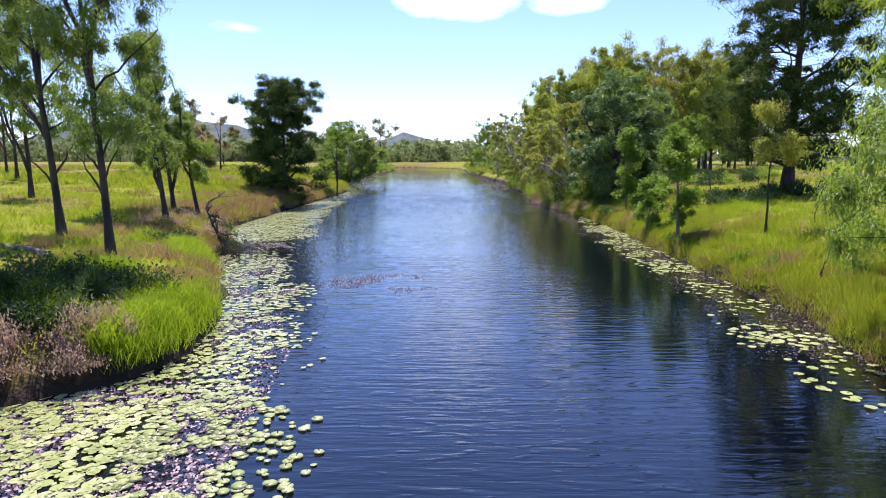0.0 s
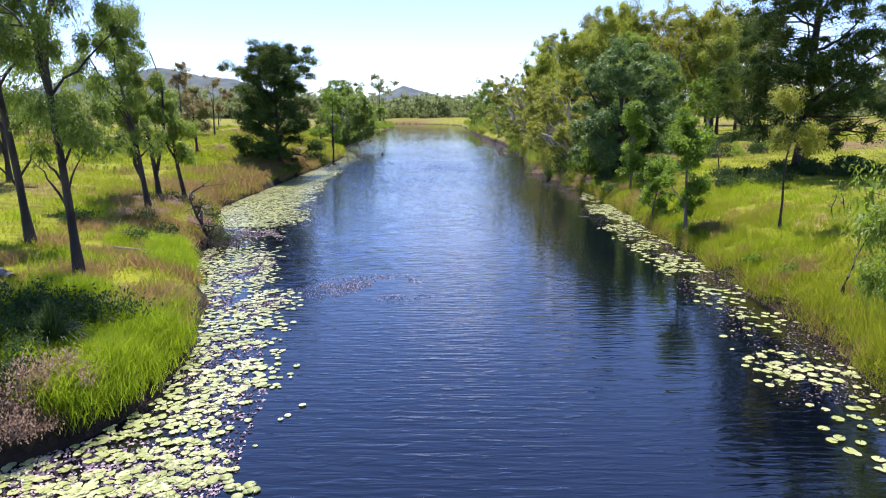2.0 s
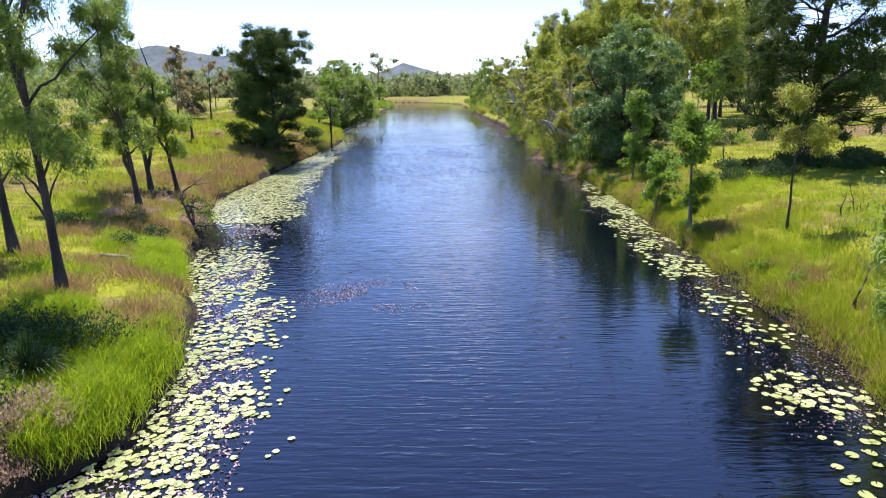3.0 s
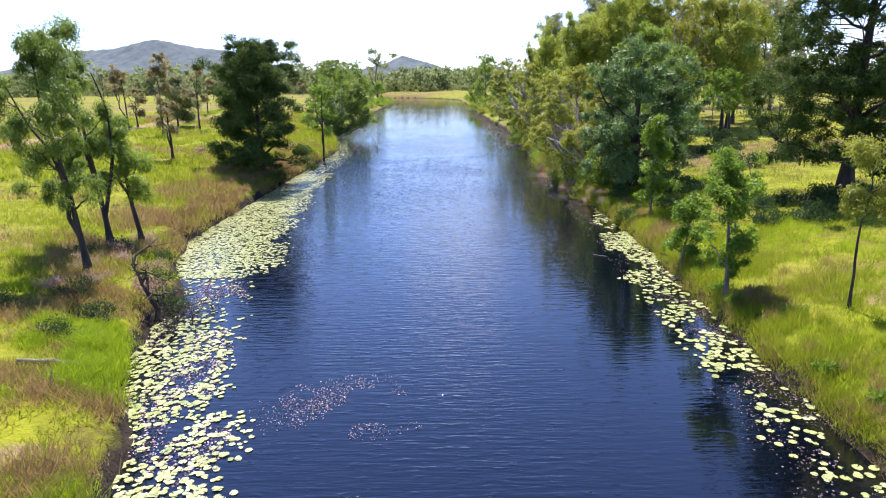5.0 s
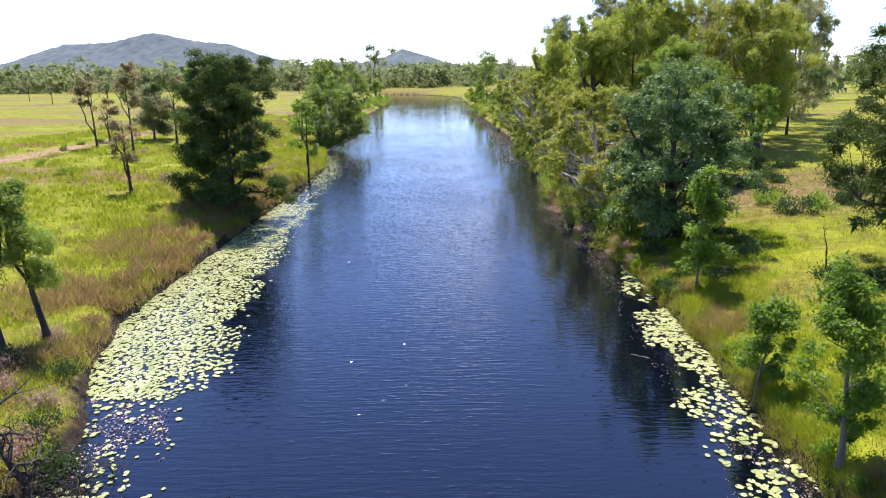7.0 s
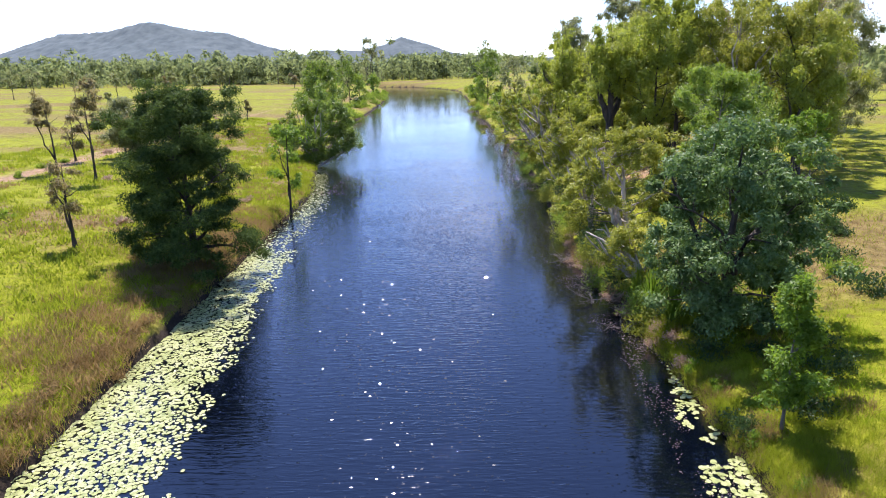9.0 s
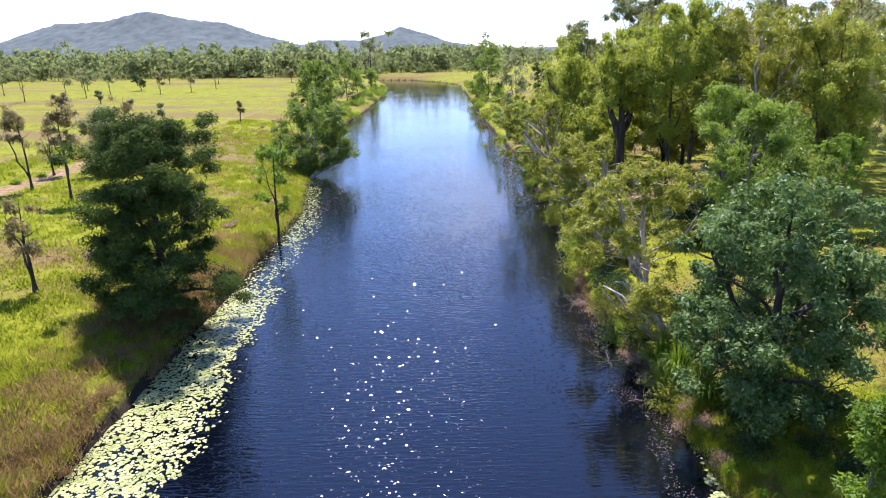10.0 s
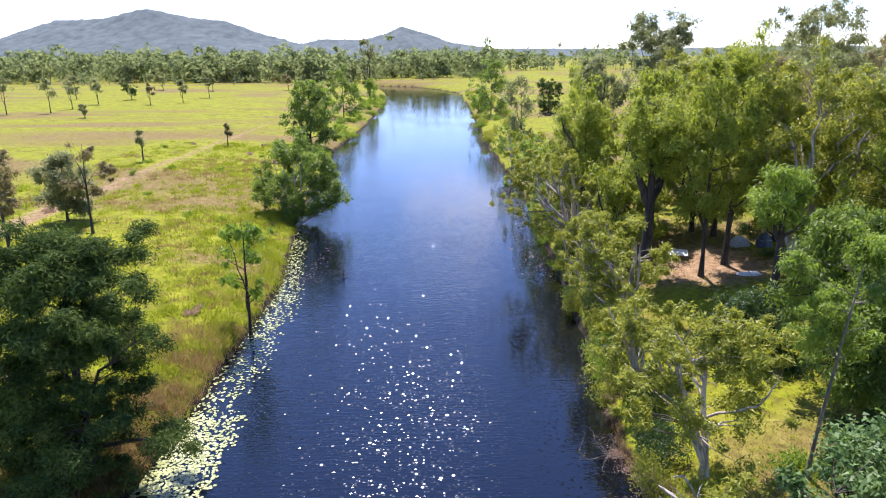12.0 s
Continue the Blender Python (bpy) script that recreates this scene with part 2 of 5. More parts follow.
def water_material():
    m, n, l, b = material("creek_water")
    b.inputs["Base Color"].default_value = (0.001, 0.0018, 0.005, 1)
    b.inputs["Roughness"].default_value = 0.045
    b.inputs["IOR"].default_value = 1.68
    b.inputs["Specular IOR Level"].default_value = 0.5
    a = noise_node(n, l, 1.0, 3.0, (0.75, 5.2, 1))
    a.inputs["Distortion"].default_value = 0.5
    c = noise_node(n, l, 1.0, 1.0, (1.8, 4.0, 1))
    d = noise_node(n, l, 0.06, 2.0)
    place = n.new("ShaderNodeNewGeometry")
    axes = n.new("ShaderNodeSeparateXYZ")
    l.new(place.outputs["Position"], axes.inputs[0])
    gust = n.new("ShaderNodeMapRange")          # the breeze roughens the middle reach
    gust.inputs["From Min"].default_value, gust.inputs["From Max"].default_value = 20.0, 68.0
    gust.inputs["To Min"].default_value, gust.inputs["To Max"].default_value = 0.80, 0.95
    l.new(axes.outputs["Y"], gust.inputs["Value"])
    lee = n.new("ShaderNodeMapRange")           # calm in the lee of the wooded bank
    lee.inputs["From Min"].default_value, lee.inputs["From Max"].default_value = 2.0, 6.5
    lee.inputs["To Min"].default_value, lee.inputs["To Max"].default_value = 1.0, 0.42
    l.new(axes.outputs["X"], lee.inputs["Value"])
    peaks = n.new("ShaderNodeMapRange")         # rare steep wavelets, which glint
    peaks.inputs["From Min"].default_value, peaks.inputs["From Max"].default_value = 0.60, 0.80
    l.new(c.outputs["Fac"], peaks.inputs["Value"])
    mixw = n.new("ShaderNodeMath")
    mixw.operation = "MULTIPLY_ADD"
    mixw.inputs[1].default_value = 0.10
    l.new(c.outputs["Fac"], mixw.inputs[0])
    l.new(a.outputs["Fac"], mixw.inputs[2])
    s1 = n.new("ShaderNodeMath")
    s1.operation = "MULTIPLY_ADD"
    steep = n.new("ShaderNodeMath")
    steep.operation = "MULTIPLY"
    l.new(peaks.outputs["Result"], steep.inputs[0])
    l.new(gust.outputs["Result"], steep.inputs[1])
    s1.inputs[1].default_value = 0.45
    l.new(steep.outputs[0], s1.inputs[0])
    l.new(mixw.outputs[0], s1.inputs[2])
    bump = n.new("ShaderNodeBump")
    bump.inputs["Distance"].default_value = 0.036
    rng = n.new("ShaderNodeMapRange")
    rng.inputs["From Min"].default_value, rng.inputs["From Max"].default_value = 0.35, 0.65
    rng.inputs["To Min"].default_value, rng.inputs["To Max"].default_value = 0.55, 1.0
    l.new(d.outputs["Fac"], rng.inputs["Value"])
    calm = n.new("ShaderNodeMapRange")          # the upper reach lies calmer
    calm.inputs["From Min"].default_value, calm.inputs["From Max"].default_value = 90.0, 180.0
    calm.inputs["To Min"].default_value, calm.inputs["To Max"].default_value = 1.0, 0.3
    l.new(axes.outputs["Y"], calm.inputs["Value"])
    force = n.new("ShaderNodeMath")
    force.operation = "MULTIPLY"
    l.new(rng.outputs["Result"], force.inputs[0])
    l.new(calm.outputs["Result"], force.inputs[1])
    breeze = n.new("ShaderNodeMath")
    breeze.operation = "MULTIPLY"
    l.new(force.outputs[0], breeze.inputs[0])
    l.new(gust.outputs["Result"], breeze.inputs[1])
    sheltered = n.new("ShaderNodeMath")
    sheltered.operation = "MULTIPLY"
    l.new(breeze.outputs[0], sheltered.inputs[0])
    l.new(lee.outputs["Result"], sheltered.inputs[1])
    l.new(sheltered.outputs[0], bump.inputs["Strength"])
    l.new(s1.outputs[0], bump.inputs["Height"])
    l.new(bump.outputs["Normal"], b.inputs["Normal"])
    return m


def plain_material(name, a, c, scale=4.0, rough=0.7, metal=0.0):
    m, n, l, b = material(name)
    t = noise_node(n, l, scale, 5.0)
    col = ramp_node(n, l, t.outputs["Fac"], [(0.3, a), (0.7, c)])
    l.new(col.outputs["Color"], b.inputs["Base Color"])
    b.inputs["Roughness"].default_value, b.inputs["Metallic"].default_value = rough, metal
    return m


# ---- mesh helpers ----
class Buf:
    """Gathers vertices and faces (three or four corners) for one mesh."""

    def __init__(self):
        self.v, self.f, self.n = [], [], 0

    def add(self, verts, faces):
        verts, faces = np.asarray(verts, float).reshape(-1, 3), np.asarray(faces, int)
        self.v.append(verts)
        self.f.append(faces + self.n)
        self.n += len(verts)

    def mesh(self, name, mat, smooth=False):
        me = bpy.data.meshes.new(name)
        v = np.concatenate(self.v)
        sizes = np.concatenate([np.full(len(f), f.shape[1]) for f in self.f])
        loops = np.concatenate([f.ravel() for f in self.f])
        me.vertices.add(len(v))
        me.vertices.foreach_set("co", v.astype(np.float32).ravel())
        me.loops.add(len(loops))
        me.loops.foreach_set("vertex_index", loops.astype(np.int32))
        me.polygons.add(len(sizes))
        me.polygons.foreach_set("loop_start", np.r_[0, np.cumsum(sizes)[:-1]].astype(np.int32))
        me.polygons.foreach_set("use_smooth", np.full(len(sizes), bool(smooth)))
        me.materials.append(mat)
        me.update(calc_edges=True)
        return me

    def part(self, name, mat, parent=None, label="", smooth=False):
        ob = new(name, self.mesh(name, mat, smooth))
        ob.parent = parent
        return tagged(ob, label)


def unit(a):
    return a / np.maximum(np.linalg.norm(a, axis=-1, keepdims=True), 1e-9)


def tube(buf, pts, radii, sides=6):
    """A tapered tube along a line of points."""
    pts, radii = np.asarray(pts, float), np.asarray(radii, float)
    d = unit(np.gradient(pts, axis=0))
    ref = np.where(np.abs(d[:, 2:3]) > 0.95, [[1.0, 0, 0]], [[0, 0, 1.0]])
    s = unit(np.cross(d, ref))
    u = np.cross(s, d)
    a = np.arange(sides) * 2 * np.pi / sides
    ring = s[:, None] * np.cos(a)[None, :, None] + u[:, None] * np.sin(a)[None, :, None]
    v = pts[:, None] + ring * radii[:, None, None]
    i = np.arange(len(pts) - 1)[:, None] * sides
    j = np.arange(sides)[None]
    k = (j + 1) % sides
    f = np.stack([i + j, i + k, i + sides + k, i + sides + j], -1).reshape(-1, 4)
    buf.add(v, f)


def leaves(buf, c, d, length, width, rng, fold=0.25, side=None, slim=False):
    """Pointed, slightly folded leaves at c along d; slim: narrow ones of a single face."""
    n = len(c)
    d = unit(d)
    s = unit(np.cross(d, rng.normal(size=(n, 3))) if side is None else side)
    up = np.cross(s, d)
    L = (length * rng.uniform(0.65, 1.3, n))[:, None]
    W = (width * rng.uniform(0.7, 1.25, n))[:, None]
    if slim:
        buf.add(np.stack([c - s * W / 2, c + s * W / 2, c + d * L], 1).reshape(-1, 3), np.arange(3 * n).reshape(n, 3))
        return
    v = np.stack([c, c + d * L * 0.45 + s * W / 2 + up * W * fold, c + d * L, c + d * L * 0.45 - s * W / 2 + up * W * fold], 1)
    buf.add(v.reshape(-1, 3), np.arange(4 * n).reshape(n, 4))


def vnoise(x, y, seed=0):
    """Smooth value noise, 0 to 1."""
    x, y = np.asarray(x, float), np.asarray(y, float)
    xi, yi = np.floor(x), np.floor(y)
    fx, fy = x - xi, y - yi
    fx, fy = fx * fx * (3 - 2 * fx), fy * fy * (3 - 2 * fy)

    def h(a, b):
        q = np.sin(a * 127.1 + b * 311.7 + seed * 74.7) * 43758.5453
        return q - np.floor(q)

    return (h(xi, yi) * (1 - fx) + h(xi + 1, yi) * fx) * (1 - fy) + (h(xi, yi + 1) * (1 - fx) + h(xi + 1, yi + 1) * fx) * fy


def fbm(x, y, seed=0, octaves=4):
    return sum(vnoise(x * 2 ** o, y * 2 ** o, seed + o) / 2 ** (o + 1) for o in range(octaves)) / (1 - 0.5 ** octaves)


# ---- the lie of the land ----
LEFT_Y, LEFT_X = zip((-60, -11), (8, -11), (11, -10.2), (12.7, -8.8), (14.4, -7.0), (16.2, -6.6), (19.3, -6.9), (23.9, -8.1), (29, -10.7), (32.6, -11.4),
                     (37.3, -12), (42.7, -14.5), (48.5, -16), (104, -16), (120, -18.6), (130, -20.3), (198, -26.4), (256, -26), (360, -29), (430, -36), (500, -48), (560, -70))
RIGHT_Y, RIGHT_X = zip((-60, 9.5), (15, 10.2), (19.8, 11.1), (25.7, 11.3), (33, 11.5), (46, 12.1), (55, 12), (64, 11.6), (72, 10.8), (78, 10.6), (86, 11.4), (110, 11.9),
                       (129, 12.7), (162, 11.8), (195, 10.8), (249, 9.9), (344, 9), (400, 8), (430, 6), (470, -5), (512, -24), (560, -90))


def shore_left(y):
    return np.interp(y, LEFT_Y, LEFT_X) + 0.5 * (fbm(np.asarray(y) * 0.6, 0.3, 3) - 0.5)


def shore_right(y):
    return np.interp(y, RIGHT_Y, RIGHT_X) + 0.9 * (fbm(np.asarray(y) * 0.5, 7.3, 5) - 0.5)


def inland(x, y):
    """Metres from the water's edge, over land positive."""
    return np.maximum(shore_left(y) - x, x - shore_right(y))


def land(x, y):
    """Height of the ground."""
    x, y = np.asarray(x, float), np.asarray(y, float)
    d = inland(x, y)
    p = np.maximum(d, 0)
    up = 0.75 * (1 - np.exp(-p / 0.26)) + 1.4 * (1 - np.exp(-p / 6)) + 2.7 * (1 - np.exp(-p / 45))
    bumps = (fbm(x * 0.7, y * 0.7, 11) - 0.5) * 0.35 * (1 - np.exp(-p / 2)) + (fbm(x * 0.05, y * 0.05, 15) - 0.5) * 0.9 * (1 - np.exp(-p / 30))
    return np.where(d > 0, up + bumps, -np.minimum(1.4, -d * 0.6))


def steps(*runs):
    """Coordinates with a spacing that changes: runs of (from, to, spacing)."""
    out = [np.arange(a, b, s) for a, b, s in runs]
    return np.concatenate(out + [[runs[-1][1]]])


gx = np.concatenate([-np.geomspace(4600, 75, 34)[:-1], steps((-75, -32, 2.0), (-32, -17.6, 0.6), (-17.6, -6, 0.29), (-6, 9, 1.5), (9, 13.6, 0.23), (13.6, 20, 0.64), (20, 75, 2.0))[:-1], np.geomspace(75, 4600, 34)])
gy = np.concatenate([-np.geomspace(1500, 22, 14)[:-1], steps((-22, 5, 2.0), (5, 110, 0.7), (110, 260, 2.0), (260, 580, 4.0))[:-1], np.geomspace(580, 4700, 36)])
GX, GY = np.meshgrid(gx, gy)
GZ = land(GX, GY)
gb = Buf()
gi = (np.arange(len(gy) - 1)[:, None] * len(gx) + np.arange(len(gx) - 1)[None]).ravel()
gb.add(np.stack([GX, GY, GZ], -1), np.stack([gi, gi + 1, gi + 1 + len(gx), gi + len(gx)], -1))
ground = gb.part("ground", ground_material(), smooth=True)
tagged(ground, "yellow-green meadow with dry patches along the creek", "ground", kind="structure")


def dryness(x, y):
    d = inland(x, y)
    left = x < 0
    v = 0.21 * np.ones_like(x) + 3.4 * (fbm(x * 0.022, y * 0.075, 22) - 0.5)
    strip = left & (y > 36) & (y < 84)
    v = np.where(strip, v + 0.26 * np.clip(1 - np.abs(d - 1.5) / 5, 0, 1), v)
    far_strip = left & (y >= 84) & (y < 130)
    v = np.where(far_strip, v + 0.25 * np.clip(1 - np.abs(d - 4) / 6, 0, 1), v)
    wood_floor = (x > 12.5) & (y > 63) & (y < 122)      # browner under the wood: dry grass, with shade put into the colour
    return np.where(wood_floor, v + 0.6 * np.clip((x - 12.5) / 3, 0, 1) * np.clip((46 - x) / 8, 0, 1), v)


def soil_amount(x, y):
    track = np.clip(1.15 - np.abs(x + 49.5 + 0.02 * (y - 114) + 1.2 * (fbm(y * 0.05, 1.0, 90) - 0.5)) / 2.4, 0, 1) * np.interp(y, (60, 62, 126, 150, 230, 300), (0, 1, 1, 0.66, 0.5, 0))
    camp = np.clip(1.5 - np.hypot((x - 24.5) / 5.5, (y - 102.5) / 6), 0, 1)
    ash = np.clip(1.3 - np.hypot((x - 17.3) / 2.4, (y - 30.5) / 1.6), 0, 1)
    bare = np.clip(1.3 - np.hypot((x + 9.2) / 1.3, (y - 21.6) / 0.9), 0, 1)
    return np.maximum(np.maximum(track, camp), np.maximum(ash, bare))


for aname, val in (("dry", dryness(GX, GY)), ("soil", soil_amount(GX, GY)), ("mud", np.clip(1.2 - inland(GX, GY) / 0.4, 0, 1))):
    at = ground.data.attributes.new(aname, "FLOAT", "POINT")
    at.data.foreach_set("value", val.astype(np.float32).ravel())

wb = Buf()
wb.add([(-120, -60, 0), (60, -60, 0), (60, 575, 0), (-120, 575, 0)], [[0, 1, 2, 3]])
water = wb.part("water", water_material())
tagged(water, "dark blue rippled creek water between grassy banks", "water", kind="structure")


def wavelets(seed=5):
    """Small steep ripples, denser where the breeze strikes the middle reach."""
    rng = np.random.default_rng(seed)
    n = 125000
    x, y = rng.uniform(-19, 12, n), rng.uniform(18, 150, n)
    gusts = np.interp(y, (18, 40, 55, 66, 84, 100, 150), (0.012, 0.035, 0.3, 0.75, 1.0, 0.5, 0.05)) * np.clip(2.6 * fbm(x * 0.14, y * 0.14, 81) - 0.75, 0.4, 1)
    ok = (rng.uniform(0, 1, n) < gusts) & (inland(x, y) < -0.8)
    x, y = x[ok], y[ok]
    n = len(x)
    r = rng.uniform(0.018, 0.045, n) * np.interp(y, (52, 74), (1.0, 1.5))
    slope = np.clip(rng.normal(0.15, 0.085, n), 0.03, 0.42)
    turn = rng.normal(0, 0.16, n)
    c, q = np.cos(turn)[:, None], np.sin(turn)[:, None]
    rx, ry = np.array([[1.7, 1.7, -1.7, -1.7]]) * r[:, None], np.array([[-1.0, 1.0, 1.0, -1.0]]) * r[:, None]
    v = np.zeros((n, 5, 3))
    v[:, 0, 2] = r * slope
    v[:, 1:, 0], v[:, 1:, 1] = rx * c - ry * q, rx * q + ry * c
    v += np.stack([x, y, np.full(n, 0.002)], -1)[:, None]
    f = np.array([[0, 1, 2], [0, 2, 3], [0, 3, 4], [0, 4, 1]])
    b = Buf()
    b.add(v.reshape(-1, 3), ((np.arange(n) * 5)[:, None, None] + f[None]).reshape(-1, 3))
    m, _, _, bsdf = material("wavelet_water")
    bsdf.inputs["Base Color"].default_value = (0.001, 0.0018, 0.005, 1)
    bsdf.inputs["Roughness"].default_value, bsdf.inputs["IOR"].default_value = 0.085, 1.68
    return tagged(b.part("water_ripples", m), "small glinting ripples on the creek", "water", kind="stuff")


wavelets()


# ---- hills ----
def ridge(name, xs, zs, y0, depth, seed, label, mat):
    """A wooded ridge whose crest line runs along x at y0, falling away to both sides."""
    b = Buf()
    nx, ny = (520, 56) if depth > 500 else (300, 40)
    u, v = np.meshgrid(np.linspace(xs[0], xs[-1], nx), np.linspace(-1, 1, ny))
    crest = 1.045 * np.interp(u, xs, zs)
    z = crest * np.clip(1 - np.abs(v) ** 1.2, 0, 1) * (1 - 0.35 * (1 - np.clip(1 - np.abs(v) * 3, 0, 1)) * fbm(u * 0.006, v * 3, seed))
    z += (7.0 * (fbm(u * 0.05, v * 22, seed + 3) - 0.5) + 4.0 * (vnoise(u * 0.11, v * 60, seed + 5) - 0.5)) * np.clip(z / 30, 0, 1) - 2
    i = (np.arange(ny - 1)[:, None] * nx + np.arange(nx - 1)[None]).ravel()
    b.add(np.stack([u, y0 + v * depth, z], -1), np.stack([i, i + 1, i + 1 + nx, i + nx], -1))
    return tagged(b.part(name, mat, smooth=True), label, "hill", kind="structure")


# blue-grey of distance haze is mixed into the hill colour itself
HILL = plain_material("hazy_wooded_hill", (0.05, 0.075, 0.08), (0.10, 0.13, 0.128), 0.03, 1.0)
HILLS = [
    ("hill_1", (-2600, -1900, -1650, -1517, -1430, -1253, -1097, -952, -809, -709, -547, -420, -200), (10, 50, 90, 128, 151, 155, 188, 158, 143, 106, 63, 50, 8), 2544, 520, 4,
     "broad wooded hill coloured blue-grey for distance haze"),
    ("hill_2", (-800, -650, -545, -374, -280, -202, -80, 17, 164, 430), (8, 70, 90, 84, 104, 138, 104, 70, 48, 8), 3000, 450, 9, "small pointed wooded hill coloured blue-grey for distance haze"),
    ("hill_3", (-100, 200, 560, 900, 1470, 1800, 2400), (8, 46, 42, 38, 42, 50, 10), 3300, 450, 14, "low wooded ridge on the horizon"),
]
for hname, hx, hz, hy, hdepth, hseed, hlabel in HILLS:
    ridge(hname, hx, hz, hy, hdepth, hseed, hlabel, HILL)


# ---- trees ----
SHAPES = {
    "gum": lambda u: 0.35 + 0.65 * np.sin(np.pi * np.clip(u, 0, 1) ** 0.75),
    "round": lambda u: np.sqrt(np.clip(1 - (1.75 * u - 0.8) ** 2, 0.05, 1)),
    "oak": lambda u: np.sqrt(np.clip(1 - (1.25 * u - 0.35) ** 2, 0.05, 1)) * (0.9 + 0.12 * np.cos(u * 14)),
    "cone": lambda u: np.clip(1.0 - 0.85 * u, 0.08, 1) * np.clip(0.45 + 2.5 * u, 0, 1),
    "top": lambda u: 0.25 + 0.75 * np.sin(np.pi * np.clip(0.12 + 0.8 * u, 0, 1)),
}


def tree(name, label, x, y, height, radius, base, shape, leaf_mat, bark, seed, clusters=50, per=160, spread=0.5, leaf=(0.16, 0.04), droop=0.8,
         lean=(0, 0), trunk=0.16, stems=1, fork=0.25, limbs=7, category="tree", group="", sink=0.0, bend=0.25, flat=0.8, low=0):
    """A tree from its trunk, main limbs, twigs and many leaves. base: where the crown begins; heights over the ground."""
    rng = np.random.default_rng(seed)
    # leaf sprays grow coarser with distance from the waterway's near reach; sparse trees have few
    far = min(max(0.45 * y + 8, 24), 260)
    ratio = max(leaf[1] / leaf[0], 0.24)
    grain = 0.0052 if y < 30 else 0.0062
    leaf = (grain * far, grain * far * ratio * 1.15)
    cover = min(max(per / 130, 0.3), 1.25) * (1.9 if spread < 0.8 else 1.5)
    per = int(min(max(cover * math.pi * spread ** 2 / (leaf[0] * leaf[1] / 2), 22), 460 if y < 45 else 340))
    root = new(name)
    root.location = (x, y, float(land(x, y)) - 0.08 - sink)
    tagged(root, label, category, group)
    k = np.linspace(0, 1, 10)
    wob = np.cumsum(rng.normal(0, bend / 3, (10, 2)), 0) * k[:, None]
    axis = np.stack([lean[0] * k ** 1.3 + wob[:, 0], lean[1] * k ** 1.3 + wob[:, 1], k * height * 0.96], -1)
    flare = trunk * ((1 - k) ** 0.85 * 0.88 + 0.10) * (1 + 0.5 * np.exp(-k * 30))
    tb = Buf()
    tube(tb, axis, flare, 9)
    tb.part("trunk", bark, root, smooth=True)
    nodes, radii = [axis[2:]], [flare[2:]]

    def on_axis(z):
        return np.array([np.interp(z, axis[:, 2], axis[:, i]) for i in range(3)])

    ends = []
    for s in range(stems - 1):
        a = on_axis(height * fork * rng.uniform(0.5, 1.2))
        ang = rng.uniform(0, 6.28) if s else rng.uniform(2.6, 3.6)
        ends.append((a, on_axis(height * 0.8) + np.array([np.cos(ang), np.sin(ang), 0]) * radius * rng.uniform(0.45, 0.7), trunk * 0.7))
    for s in range(limbs):
        uu = (s + rng.uniform(0.1, 0.9)) / limbs
        z = base + (height - base) * uu * 0.9
        ang = s * 2.4 + rng.uniform(-0.5, 0.5)
        rr = radius * SHAPES[shape](np.array(uu)) * rng.uniform(0.55, 0.85)
        end = on_axis(z) + np.array([np.cos(ang) * rr, np.sin(ang) * rr, 0])
        a = on_axis(max(height * 0.12, z - rr * rng.uniform(0.5, 1.1)))
        ends.append((a, end, max(0.02, np.interp(a[2], axis[:, 2], flare) * 0.55)))
    for s in range(low):            # thin bare side limbs below the crown
        a = on_axis(height * (0.15 + 0.035 * s))
        ends.append((a, a + np.array([(1 if s % 2 else -1) * rng.uniform(0.8, 1.1), rng.uniform(-0.3, 0.3), rng.uniform(1.2, 1.7)]), trunk * 0.32))
    for a, e, r in ends:
        t = np.linspace(0, 1, 8)[:, None]
        mid = (a + e) / 2 + rng.normal(0, 0.12, 3) * np.linalg.norm(e - a) + np.array([0, 0, 0.06 * np.linalg.norm(e - a)])
        p = (1 - t) ** 2 * a + 2 * t * (1 - t) * mid + t ** 2 * e
        p[1:-1] += rng.normal(0, 0.03, (6, 3)) * np.linalg.norm(e - a) / 2
        lb = Buf()
        rad = r * np.linspace(1, 0.25, 8)
        tube(lb, p, rad, 6)
        lb.part("limb", bark, root, smooth=True)
        nodes.append(p[2:])
        radii.append(rad[2:])
    nodes, radii = np.concatenate(nodes), np.concatenate(radii)

    # boughs: leaf clusters gather in uneven masses with gaps between them
    nb = max(5, int(clusters / (2.6 if shape == "oak" else 8.0 if y < 30 and spread > 0.42 else 4.5 if spread < 0.42 else 5.5)))
    u = (np.arange(nb) + rng.uniform(0, 1, nb)) / nb
    ang = np.arange(nb) * 2.4 + rng.uniform(-0.9, 0.9, nb)
    lobes = 1 + (0.08 if shape == "oak" else 0.22) * np.sin(2 * ang + 5 * u + seed) + 0.16 * np.sin(3 * ang - 9 * u + seed * 1.7)
    rr = radius * SHAPES[shape](u) * lobes * rng.uniform(0.1, 1, nb) ** 0.45 * rng.uniform(0.75, 1.05, nb)
    cz = base + (height - base) * u
    bough = np.stack([np.interp(cz, axis[:, 2], axis[:, 0]) + np.cos(ang) * rr, np.interp(cz, axis[:, 2], axis[:, 1]) + np.sin(ang) * rr, cz], -1)
    pick = rng.choice(nb, clusters, p=rng.dirichlet(np.full(nb, 4.0)))
    reach = min(max(0.24 * radius, spread * 0.75), spread * (2.3 if y < 45 else 1.7))
    ctr = bough[pick] + rng.normal(size=(clusters, 3)) * np.array([reach, reach, reach * (0.55 if flat < 0.7 else 0.75)]) * 0.8
    ctr[:, 2] = np.maximum(ctr[:, 2], base * 0.6)
    wb2, cb = Buf(), Buf()
